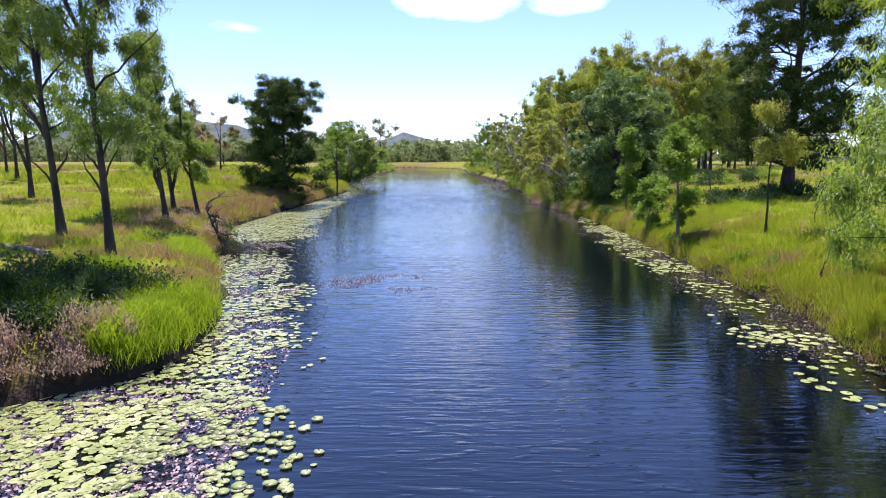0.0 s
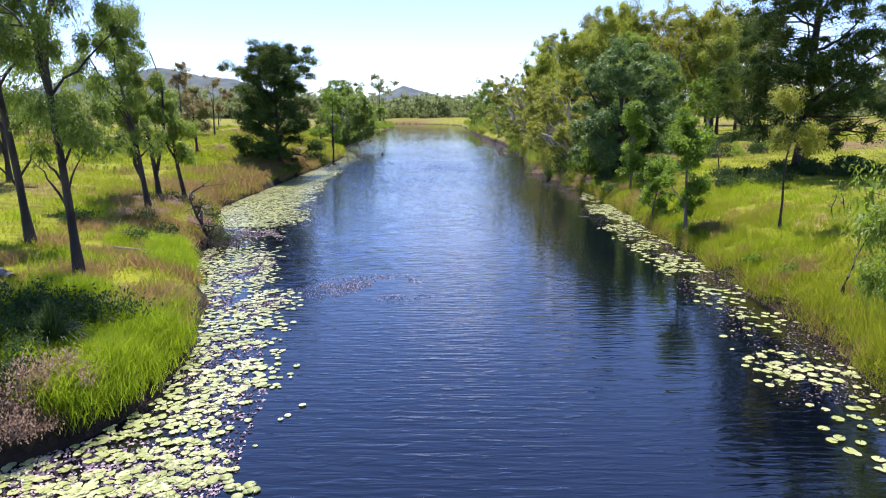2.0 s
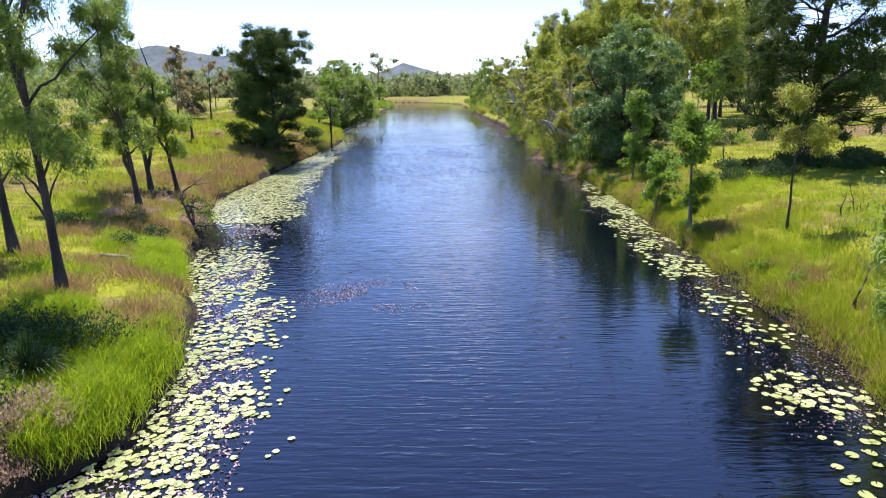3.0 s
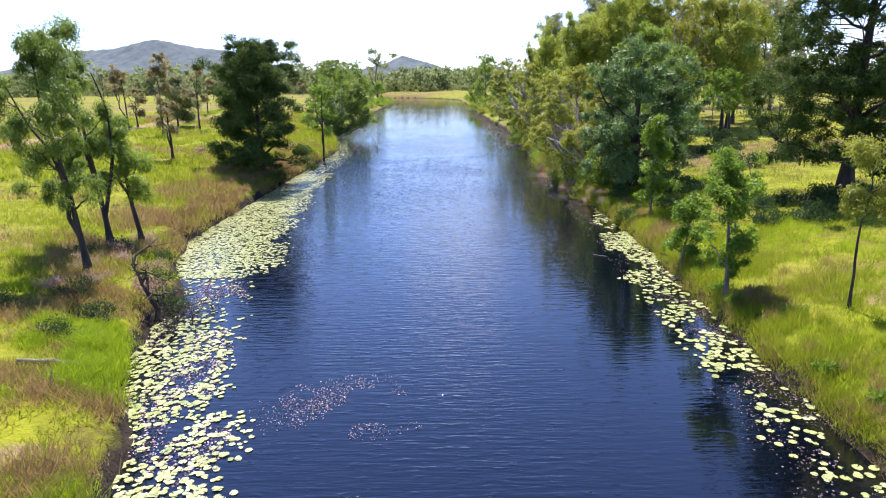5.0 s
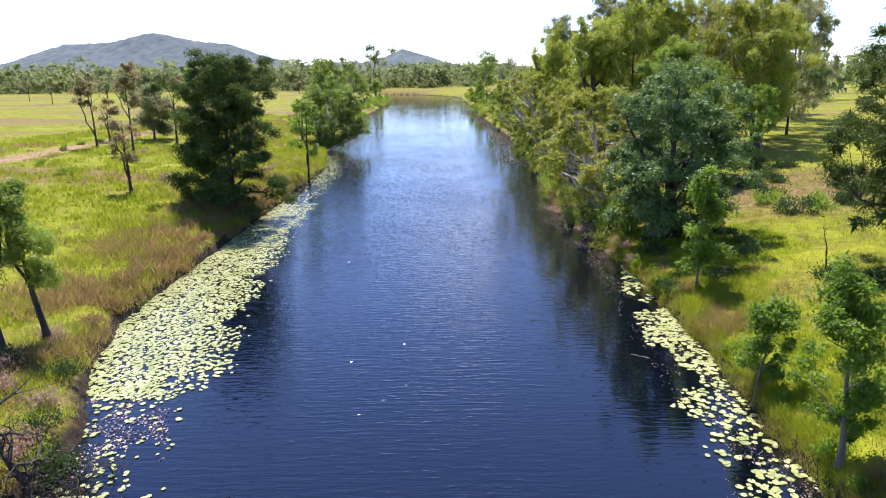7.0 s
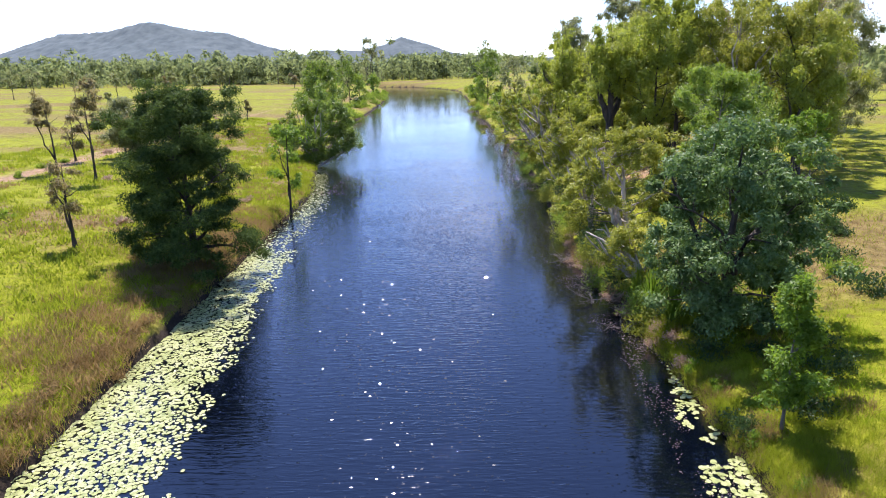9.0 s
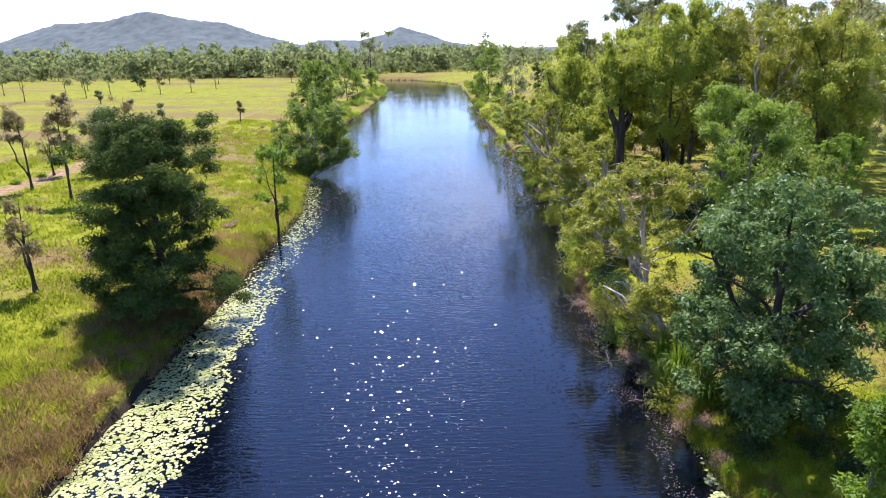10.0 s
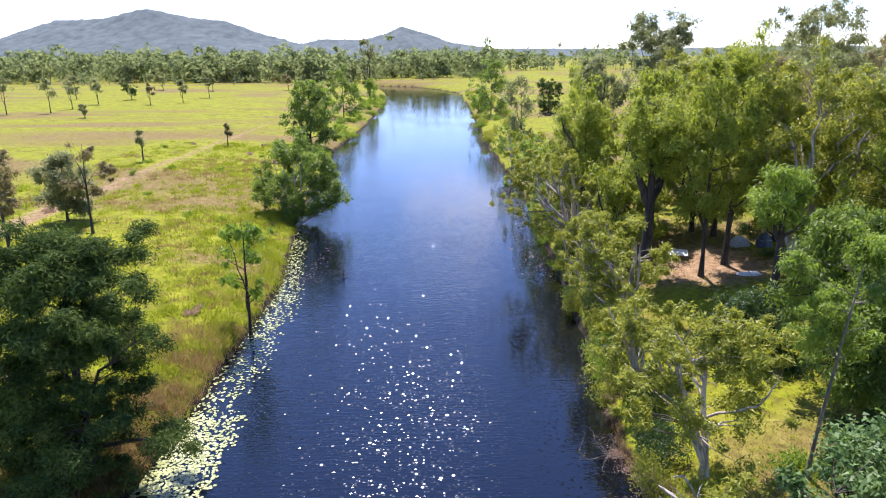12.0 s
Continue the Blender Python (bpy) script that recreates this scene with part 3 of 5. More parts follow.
    for c in ctr:
        gap = nodes - c
        near = np.linalg.norm(gap, axis=1) + np.maximum(gap[:, 2] + 0.2, 0) * 2.0
        i = int(np.argmin(near))
        a, t = nodes[i], np.linspace(0, 1, 4)[:, None]
        mid = (a + c) / 2 + rng.normal(0, 0.1, 3) * np.linalg.norm(c - a)
        p = (1 - t) ** 2 * a + 2 * t * (1 - t) * mid + t ** 2 * c
        r0 = min(radii[i] * 0.6, 0.012 + 0.014 * np.linalg.norm(c - a))
        tube(wb2, p, np.linspace(r0, 0.006, 4), 3)
    size = rng.uniform(0.5, 1.4, clusters)
    squash = np.array([1, 1, flat])

    def sprays(count, inner, outer, length, width, tilt):
        """Leaves round every cluster, lying like shingles on its rounded outside."""
        off = unit(rng.normal(size=(clusters, count, 3)) + [0, 0, 0.25]) * rng.uniform(inner, outer, (clusters, count, 1))
        pts = (ctr[:, None] + off * squash * spread * size[:, None, None]).reshape(-1, 3)
        face = unit(off.reshape(-1, 3) + [0, 0, 0.45] + rng.normal(0, tilt, pts.shape))
        d = rng.normal(size=pts.shape)
        d[:, 2] -= droop * 2.2
        pts[:, 2] -= droop * 0.35 * spread * rng.uniform(0, 1, len(pts)) ** 2
        d = unit(d - face * (d * face).sum(1, keepdims=True) * 0.85)
        leaves(cb, pts, d, length, width, rng, side=np.cross(face, d), slim=True)

    sprays(per, 0.4, 1.1, leaf[0], leaf[1], 0.75)
    if per > 30:
        sprays(14, 0.05, 0.45, spread * 0.6, spread * 0.3, 0.9)     # the dense heart of each cluster
    tagged(wb2.part("twigwork", GREY_BARK if bark is PALE_BARK else bark, root, smooth=True), kind="stuff")
    cb.part("crown", leaf_mat, root)
    return root


def gum(label, x, y, h, r, base, seed, **kw):
    o = dict(clusters=55, per=230, spread=0.5, leaf=(0.17, 0.042), droop=0.6, stems=2, trunk=0.15, flat=0.85)
    o.update(kw)
    mat, bark = o.pop("mat", GUM_LEAF), o.pop("bark", DARK_BARK)
    return tree("gum_tree", label, x, y, h, r, base, o.pop("shape", "gum"), mat, bark, seed, **o)


def she_oak(label, x, y, h, r, base, seed, **kw):
    o = dict(clusters=170, per=150, spread=0.8, leaf=(0.30, 0.045), droop=0.25, trunk=0.3, limbs=14, stems=1, flat=0.6)
    o.update(kw)
    return tree("she_oak", label, x, y, h, r, base, "oak", OAK_LEAF, DARK_BARK, seed, **o)


def paperbark(label, x, y, h, r, base, seed, **kw):
    o = dict(clusters=120, per=160, spread=0.46, leaf=(0.16, 0.05), droop=0.1, trunk=0.2, limbs=9, stems=5, fork=0.15, bend=0.7)
    o.update(kw)
    return tree("paperbark_tree", label, x, y, h, r, base, o.pop("shape", "round"), o.pop("mat", PAPER_LEAF), PALE_BARK, seed, **o)


def sapling(label, x, y, h, r, base, seed, **kw):
    o = dict(clusters=60, per=90, spread=0.38, leaf=(0.14, 0.06), droop=0.1, trunk=0.07, limbs=6, stems=1)
    o.update(kw)
    return tree("sapling", label, x, y, h, r, base, o.pop("shape", "gum"), SAP_LEAF, GREY_BARK, seed, **o)


SLIM = "slender gum tree with drooping leaves and dark trunk"
# west bank, near
gum("slender gum tree with dark forked trunk on the grass bank", -11.0, 21.6, 13.5, 2.9, 4.6, 1, low=4, lean=(-0.9, 0), stems=3, fork=0.4, trunk=0.14, limbs=9, clusters=95, mat=NEAR_LEAF, droop=0.9, flat=1.15, spread=0.48)
gum("leaning slender gum tree with dark trunk in grass", -14.6, 25.0, 13.0, 2.9, 4.2, 2, lean=(-1.5, 0.3), clusters=95, mat=NEAR_LEAF, stems=3, fork=0.4, limbs=9, low=2, droop=0.9, flat=1.15, spread=0.48)
gum(SLIM, -26.2, 41.4, 12.5, 2.8, 4.2, 3, clusters=60, per=130, leaf=(0.22, 0.06))
gum(SLIM, -38, 58, 12, 2.6, 4.0, 4, clusters=40, per=120, leaf=(0.26, 0.07))
gum(SLIM, -47, 70, 12, 2.6, 4.0, 5, clusters=40, per=120, leaf=(0.26, 0.07))
gum("gum tree with pale leaning trunk above the bank", -15.3, 35.8, 10.0, 2.1, 3.0, 6, lean=(-1.6, 0), bark=DARK_BARK, clusters=70, droop=0.9, flat=1.1, spread=0.4, mat=NEAR_LEAF)
gum("tall gum tree with several stems in dry grass", -17.3, 41.6, 11.0, 1.9, 3.0, 7, lean=(-1.2, 0.2), stems=3, clusters=80, droop=0.9, flat=1.1, spread=0.4, mat=NEAR_LEAF)
gum("small gum tree with crooked trunk in dry grass", -16.4, 43.2, 7.0, 1.4, 2.6, 8, lean=(-0.5, 0), clusters=36)
# meadow
gum("small sparse gum tree alone in the meadow", -27.0, 73.4, 6.4, 1.3, 3.0, 9, mat=BROWN_LEAF, clusters=32, per=45, spread=0.45)
gum("gum tree with bronze foliage in the meadow", -46.2, 104.5, 9.3, 2.2, 5.0, 10, mat=BROWN_LEAF, clusters=40, per=90, leaf=(0.24, 0.07))
gum("gum tree with bronze foliage in the meadow", -39.4, 114.0, 10.5, 2.2, 4.5, 11, mat=BROWN_LEAF, clusters=45, per=100, leaf=(0.24, 0.07))
gum("gum tree with bare lower trunk in the meadow", -39.0, 99.5, 10.5, 2.1, 6.0, 12, mat=BROWN_LEAF, clusters=42, per=100, leaf=(0.24, 0.07))
gum("round-headed gum tree beside the dirt track", -44.6, 118.3, 7.8, 2.9, 1.4, 13, clusters=90, per=150, leaf=(0.25, 0.08), shape="round", mat=PALE_LEAF, spread=0.85)
gum("gum tree beside the dirt track", -49.4, 114.2, 6.0, 1.6, 2.0, 14, clusters=34, per=90, leaf=(0.25, 0.08), mat=BROWN_LEAF)
she_oak("large dark she-oak on the creek bank", -18.0, 73.0, 12.3, 4.9, 0.2, 15, sink=0.1, clusters=300)
gum("slim young tree standing at the water's edge", -15.6, 92.6, 10.5, 2.4, 4.4, 16, shape="round", mat=SAP_LEAF, clusters=50, per=70, leaf=(0.22, 0.1), stems=2, trunk=0.14, sink=0.2)
# west bank, farther
paperbark("spreading tree leaning over the water", -20.5, 130.0, 9.5, 5.2, 1.0, 17, lean=(2.2, 0), mat=NEAR_LEAF, clusters=170, leaf=(0.28, 0.09), per=130, spread=0.9)
gum("small bare-stemmed tree in the meadow", -24.8, 131.6, 6.5, 1.0, 3.2, 18, mat=BROWN_LEAF, clusters=18, per=40)
gum("bushy gum tree on the bank", -31.5, 196, 14.0, 5.4, 1.0, 19, shape="round", mat=NEAR_LEAF, clusters=150, per=100, leaf=(0.32, 0.12), trunk=0.25, spread=1.1)
gum("gum tree on the bank", -34.0, 262, 15.5, 5.0, 2.0, 20, shape="round", mat=NEAR_LEAF, clusters=120, per=80, leaf=(0.38, 0.15), spread=1.0)
gum("small tree on the bank", -35.5, 300, 9, 2.6, 2.5, 21, shape="round", clusters=40, per=70, leaf=(0.38, 0.15), spread=1.0)
gum("small tree on the bank", -34.5, 342, 9, 3.2, 2.5, 22, shape="round", clusters=40, per=70, leaf=(0.4, 0.16), spread=1.0)
gum("gum tree on the bank", -36.5, 230, 13, 4.6, 1.5, 60, shape="round", clusters=100, per=80, leaf=(0.36, 0.14), spread=1.0)
gum("tall spreading gum tree at the bend", -39.5, 385, 26, 6.5, 8.0, 23, mat=PALE_LEAF, shape="top", clusters=60, per=90, leaf=(0.55, 0.2), spread=1.5, trunk=0.4, stems=3)
for i, (tx, ty, th, tr, m) in enumerate([(-47.6, 186, 4.5, 0.9, BROWN_LEAF), (-55.4, 162.3, 5.8, 1.3, PALE_LEAF), (-130, 260, 11, 3, PALE_LEAF), (-134, 280, 10, 3, PALE_LEAF),
                                         (-135, 300, 10, 2.6, PALE_LEAF), (-113, 296, 8, 1.6, BROWN_LEAF), (-106, 310, 8, 2.4, PALE_LEAF), (-106, 340, 11, 3.0, PALE_LEAF), (-142, 256, 12, 3.0, PALE_LEAF), (-160, 330, 9, 2.6, PALE_LEAF), (-178, 300, 11, 3.0, PALE_LEAF), (-120, 385, 9, 2.8, PALE_LEAF), (-152, 400, 10, 3.2, PALE_LEAF), (-190, 380, 9, 2.6, BROWN_LEAF), (-86, 405, 8, 2.4, BROWN_LEAF), (-134.2, 326, 6.5, 3.6, SHRUB), (-109, 242, 4, 1.4, PALE_LEAF), (-185, 270, 10, 2.6, BROWN_LEAF)]):
    gum("solitary tree standing in the meadow", tx, ty, th, tr, th * 0.5, 100 + i, mat=m, clusters=24, per=60, leaf=(0.35, 0.14), spread=0.3 * tr, limbs=5, group="meadow trees")

# east bank, near
sapling("bright green young tree at the water's edge", 12.0, 34.2, 5.6, 1.45, 1.5, 30, clusters=85, trunk=0.1)
sapling("small bright green sapling on the bank", 11.9, 39.2, 3.8, 0.95, 0.7, 31, clusters=45)
sapling("slender bright green conical sapling on the bank", 13.5, 49.6, 6.2, 1.25, 0.8, 32, shape="cone", clusters=80, per=110)
tree("broadleaf_tree", "broad dense tree with glossy dark green leaves", 14.9, 58.8, 10.0, 4.6, 1.5, "round", FIG_LEAF, DARK_BARK, 33, clusters=250, per=130, spread=0.62,
     leaf=(0.13, 0.065), droop=0.3, trunk=0.3, stems=3, fork=0.2, limbs=14)
she_oak("tall dark she-oak with wide tiers of needles", 24.4, 47.5, 16.5, 5.9, 2.2, 34, clusters=480, per=160, trunk=0.42)
gum("thin pole-like young gum tree on the grass", 14.6, 30.2, 5.9, 0.95, 3.4, 35, clusters=26, per=90, spread=0.4, trunk=0.06, stems=1, limbs=4, mat=PAPER_LEAF)
gum("small crooked sapling with drooping leaves", 12.2, 21.5, 3.0, 0.6, 2.0, 36, clusters=8, per=70, spread=0.35, trunk=0.045, stems=1, limbs=2, lean=(1.0, 0), bend=0.5, mat=SAP_LEAF)
gum("gum tree with long drooping leaves near the water", 12.9, 15.8, 17.0, 3.7, 0.4, 37, clusters=170, per=170, stems=4, droop=1.4, mat=GUM_LEAF, spread=0.6, flat=1.3, lean=(-0.2, 0), shape="round")
gum("tall gum tree with hanging foliage above the bank", 16.0, 20.0, 19.0, 4.8, 6.8, 138, clusters=170, per=170, stems=5, fork=0.35, droop=1.0, trunk=0.28, spread=0.8, mat=GUM_LEAF, flat=1.1)
gum("tall gum tree whose crown overhangs the bank", 23.5, 30.5, 20.5, 6.2, 10.0, 137, clusters=230, per=170, stems=5, lean=(-4.2, 0), fork=0.4, droop=1.0, mat=GUM_LEAF, trunk=0.3, spread=0.75)
sapling("young tree on the meadow behind the bank", 30.0, 82.5, 7.6, 1.7, 3.3, 38, clusters=50, leaf=(0.2, 0.08))
sapling("young tree on the meadow behind the bank", 32.4, 84.0, 7.2, 1.6, 3.3, 39, clusters=45, leaf=(0.2, 0.08))
# east bank, wood
paperbark("spreading paperbark with pale twisted limbs", 13.4, 71.8, 9.2, 4.4, 3.4, 40, clusters=125, per=120, stems=8, fork=0.1, shape="top", trunk=0.21)
paperbark("leaning paperbark over the water", 14.9, 91.5, 8.2, 4.2, 1.6, 41, clusters=130, per=150, stems=7, lean=(-1.4, 0), shape="top", trunk=0.25)
paperbark("low bushy paperbark leaning over the waterline", 12.9, 81.5, 6.4, 3.2, 0.6, 141, clusters=85, per=150, stems=6, lean=(-1.0, 0))
paperbark("low bushy paperbark leaning over the waterline", 13.3, 99.5, 7.0, 3.2, 0.6, 142, clusters=80, per=150, stems=6, lean=(-0.8, 0))
paperbark("low bushy paperbark leaning over the waterline", 12.8, 65.5, 4.6, 2.3, 0.5, 143, clusters=60, per=100, stems=6, lean=(-0.6, 0))
paperbark("spreading paperbark overhanging the creek", 14.6, 112.5, 10.8, 6.0, 1.6, 42, clusters=190, per=130, leaf=(0.22, 0.07), lean=(-4.2, 0), stems=8, shape="top", trunk=0.3)
paperbark("small grey-barked tree at the waterline", 12.8, 167, 7.5, 3.4, 0.8, 43, clusters=60, leaf=(0.3, 0.1), mat=GUM_LEAF)
paperbark("bushy tree at the waterline", 13.6, 124, 9.5, 4.2, 0.6, 144, clusters=90, leaf=(0.28, 0.09), mat=GUM_LEAF)
paperbark("bushy tree at the waterline", 14.0, 137, 9.0, 4.0, 0.5, 145, clusters=80, leaf=(0.3, 0.1), mat=GUM_LEAF)
paperbark("bushy tree at the waterline", 15.0, 150, 8.5, 3.6, 0.5, 146, clusters=70, leaf=(0.3, 0.1))
gum("tall slender gum tree with pale straight trunk", 17.9, 70.8, 12.2, 2.4, 6.5, 44, bark=GREY_BARK, clusters=60, per=150, trunk=0.105, stems=1, lean=(0.9, 0), bend=0.12)
gum("gum tree with dark trunk in the wood", 24.4, 88.5, 11.5, 2.7, 6.8, 45, clusters=45, per=120, leaf=(0.24, 0.07), trunk=0.42, spread=0.8)
gum("huge forked gum tree with thick dark trunk", 19.0, 101.5, 16.0, 3.8, 9.6, 46, clusters=90, per=120, leaf=(0.26, 0.08), trunk=0.62, stems=3, fork=0.42, spread=0.85, mat=WOOD_LEAF)
gum("gum tree shading the camp clearing", 23.3, 99.2, 18, 4.0, 6.5, 47, clusters=110, per=120, leaf=(0.28, 0.09), trunk=0.2, mat=WOOD_LEAF, spread=0.88, droop=0.8, flat=1.05)
gum("gum tree shading the camp clearing", 26.5, 102, 19, 4.2, 6.5, 48, clusters=120, per=120, leaf=(0.28, 0.09), trunk=0.25, spread=0.88, droop=0.8, flat=1.05, mat=WOOD_LEAF)
gum("many-stemmed gum tree with pale trunks", 31.2, 99, 17.5, 6.6, 8.0, 49, clusters=170, per=100, leaf=(0.28, 0.09), bark=PALE_BARK, stems=9, fork=0.07, trunk=0.32, mat=PAPER_LEAF, spread=0.9, shape="top")
gum("leafy gum tree in the wood", 16.8, 121, 16.5, 4.6, 4.0, 50, clusters=130, per=110, leaf=(0.32, 0.1), trunk=0.3, spread=0.88, droop=0.8, flat=1.05, mat=WOOD_LEAF)
gum("leafy gum tree in the wood", 24, 118, 16.5, 5.0, 4.0, 51, clusters=130, per=110, leaf=(0.32, 0.1), trunk=0.3, spread=0.88, droop=0.8, flat=1.05, mat=WOOD_LEAF)
gum("leafy gum tree in the wood", 37, 95, 17, 5.0, 4.0, 52, clusters=120, per=110, leaf=(0.3, 0.1), trunk=0.3, mat=PAPER_LEAF, spread=0.88, droop=0.8, flat=1.05)
gum("leafy gum tree in the wood", 36, 116, 18, 5.5, 5.0, 53, clusters=120, per=110, leaf=(0.32, 0.1), trunk=0.3, mat=BROWN_LEAF, spread=0.88, droop=0.8, flat=1.05)
gum("tall pale gum tree above the wood", 33.5, 150, 24, 6.6, 11, 54, clusters=130, per=110, leaf=(0.4, 0.13), trunk=0.4, mat=PALE_LEAF, shape="top", spread=1.1, bark=PALE_BARK)
gum("tall pale gum tree above the wood", 58, 150, 24.5, 8.5, 9, 55, clusters=150, per=110, leaf=(0.4, 0.13), trunk=0.4, mat=PALE_LEAF, shape="top", spread=1.2, bark=PALE_BARK)
gum("leafy gum tree in the wood", 47, 108, 17, 6.0, 4.0, 56, clusters=120, per=110, leaf=(0.32, 0.1), mat=PALE_LEAF, spread=0.88, droop=0.8, flat=1.05)
gum("gum tree on the far bank", 15, 268, 18, 6.5, 2.0, 57, shape="round", mat=NEAR_LEAF, clusters=180, per=80, leaf=(0.42, 0.16), spread=1.0)
gum("gum tree on the far bank", 18.5, 205, 14, 4.8, 1.0, 58, shape="round", mat=PALE_LEAF, clusters=120, per=80, leaf=(0.36, 0.14), spread=0.88, droop=0.8, flat=1.05)
she_oak("dense dark rounded tree on the far bank", 33, 258, 10.0, 5.0, 0.6, 61, clusters=120)
gum("small tree on the far bank", 11.5, 285, 9, 3, 0.8, 59, shape="round", clusters=50, per=70, leaf=(0.4, 0.16), spread=0.88, droop=0.8, flat=1.05)
# first two take the dark leaf to stand for shade under the wood
for i, (tx, ty, th, tr, tb, tm) in enumerate([(24, 80, 10, 3.0, 2.5, NEAR_LEAF), (23, 74.5, 8.5, 2.4, 2.0, NEAR_LEAF), (35, 92, 13, 4.0, 4.5, WOOD_LEAF), (20.6, 84, 3.6, 2.2, 0.5, SHRUB), (17.6, 107.5, 10, 3.6, 1.2, WOOD_LEAF), (21.5, 113, 13, 4.0, 1.5, WOOD_LEAF), (27.5, 113.5, 14, 4.2, 1.5, WOOD_LEAF), (34, 108, 14, 4.5, 1.5, PAPER_LEAF), (18.5, 134, 15, 4.4, 1.5, WOOD_LEAF),
                                              (41, 103, 16, 5.0, 3.5, WOOD_LEAF), (29, 111, 18, 5.0, 4.0, PAPER_LEAF), (20.6, 131, 18.5, 4.6, 4.0, PALE_LEAF), (30, 130, 17.5, 5.5, 4.0, PAPER_LEAF),
                                              (42, 128, 19, 6.0, 4.0, PALE_LEAF), (52, 122, 19, 6.0, 4.0, BROWN_LEAF), (21.5, 142, 15.5, 4.6, 3.0, WOOD_LEAF), (25, 158, 17, 5.0, 3.0, WOOD_LEAF), (60, 132, 20, 6.0, 5.0, PALE_LEAF)]):
    gum("leafy gum tree in the wood", tx, ty, th, tr, tb, 150 + i, mat=tm, clusters=110, per=110, leaf=(0.3, 0.1), spread=0.85, trunk=0.24, droop=0.8, flat=1.05, group="trees of the wood")


# ---- far woods, one mass of many small crowns ----
def far_woods(name, label, spots, mat, seed):
    rng = np.random.default_rng(seed)
    crown, stems = Buf(), Buf()
    for x, y, h in spots:
        z = float(land(x, y))
        n = 60 if h < 9 else 170 if y < 640 else 110
        r = h * rng.uniform(0.3, 0.5)
        k = rng.integers(6, 11)
        cc = rng.normal(size=(k, 3)) * np.array([r * 0.55, r * 0.55, h * 0.24]) + np.array([x, y, z + h * 0.5])
        p = cc[rng.integers(0, k, n)] + unit(rng.normal(size=(n, 3))) * rng.uniform(0.2, 1, (n, 1)) * np.array([r * 0.5, r * 0.5, h * 0.14])
        leaves(crown, p, rng.normal(size=(n, 3)) - [0, 0, 0.3], h * 0.15, h * 0.085, rng, slim=True)
        tube(stems, [(x, y, z - 0.2), (x + rng.normal(0, 0.3), y, z + h * 0.7)], [h * 0.016, h * 0.006], 4)
    root = new(name)
    tagged(root, label, "trees", kind="stuff")
    stems.part("trunks", GREY_BARK, root)
    crown.part("crowns", mat, root)


rngw = np.random.default_rng(77)
spots = []
for i in range(1350):
    x = rngw.uniform(-700, 40)
    spots.append((x, 505 - 0.1 * x * 0 + rngw.uniform(0, 1) ** 1.6 * 420 + (60 if x > -60 else 0), rngw.uniform(11, 24)))
for i in range(170):
    spots.append((rngw.uniform(-60, 620), rngw.uniform(720, 980), rngw.uniform(16, 26)))
for i in range(60):
    spots.append((rngw.uniform(90, 330), rngw.uniform(150, 420), rngw.uniform(12, 22)))
for i in range(320):
    x = rngw.uniform(-640, 30)
    spots.append((x, 470 + rngw.uniform(0, 1) ** 1.3 * 160 + (70 if x > -60 else 0), rngw.uniform(4.5, 9)))
far_woods("far_woods", "grey-green open woodland, paled for haze, along the far edge of the meadow", spots, FAR_LEAF, 5)


# ---- grass ----
def grass(name, label, spots, height, blades, width, mat, seed, lean=0.45, patch=0.16, bent=True):
    """Tufts of blades on the ground at spots (x, y), taller and shorter in clumps."""
    rng = np.random.default_rng(seed)
    n = len(spots)
    h = height * rng.uniform(0.6, 1.2, n) * (0.12 + 1.75 * fbm(spots[:, 0] * 0.7, spots[:, 1] * 0.7, seed) ** 1.3)
    base = np.repeat(np.stack([spots[:, 0], spots[:, 1], land(spots[:, 0], spots[:, 1]) - 0.03], -1), blades, 0)
    hh = np.repeat(h, blades) * rng.uniform(0.5, 1.2, n * blades)
    base[:, :2] += rng.normal(0, patch, (n * blades, 2))
    a = rng.uniform(0, 2 * np.pi, n * blades)
    out = np.stack([np.cos(a), np.sin(a), np.zeros_like(a)], -1) * (rng.uniform(0.2, 1, n * blades) * lean * hh)[:, None]
    b = rng.uniform(0, 2 * np.pi, n * blades)
    side = np.stack([np.cos(b), np.sin(b), np.zeros_like(b)], -1) * (width * rng.uniform(0.6, 1.3, n * blades))[:, None] / 2
    up = np.zeros_like(base)
    up[:, 2] = hh
    bf = Buf()
    if bent:
        v = np.stack([base - side, base + side, base + out * 0.35 + up * 0.62 + side * 0.8, base + out * 0.35 + up * 0.62 - side * 0.8, base + out + up * 0.95], 1)
        i = np.arange(n * blades)[:, None] * 5
        bf.add(v.reshape(-1, 3), i + np.array([[0, 1, 2, 3]]))
        bf.f.append(i + np.array([[3, 2, 4]]))
    else:
        v = np.stack([base - side, base + side, base + out + up], 1)
        bf.add(v.reshape(-1, 3), np.arange(3 * n * blades).reshape(-1, 3))
    return tagged(bf.part(name, mat), label, "grass", kind="stuff")


def sow(n, xr, yr, keep, seed):
    """n random places in a box where keep(x, y, inland) says so."""
    rng = np.random.default_rng(seed)
    x, y = rng.uniform(*xr, n), rng.uniform(*yr, n)
    ok = rng.uniform(0, 1, n) < keep(x, y, inland(x, y))
    return np.stack([x[ok], y[ok]], -1)


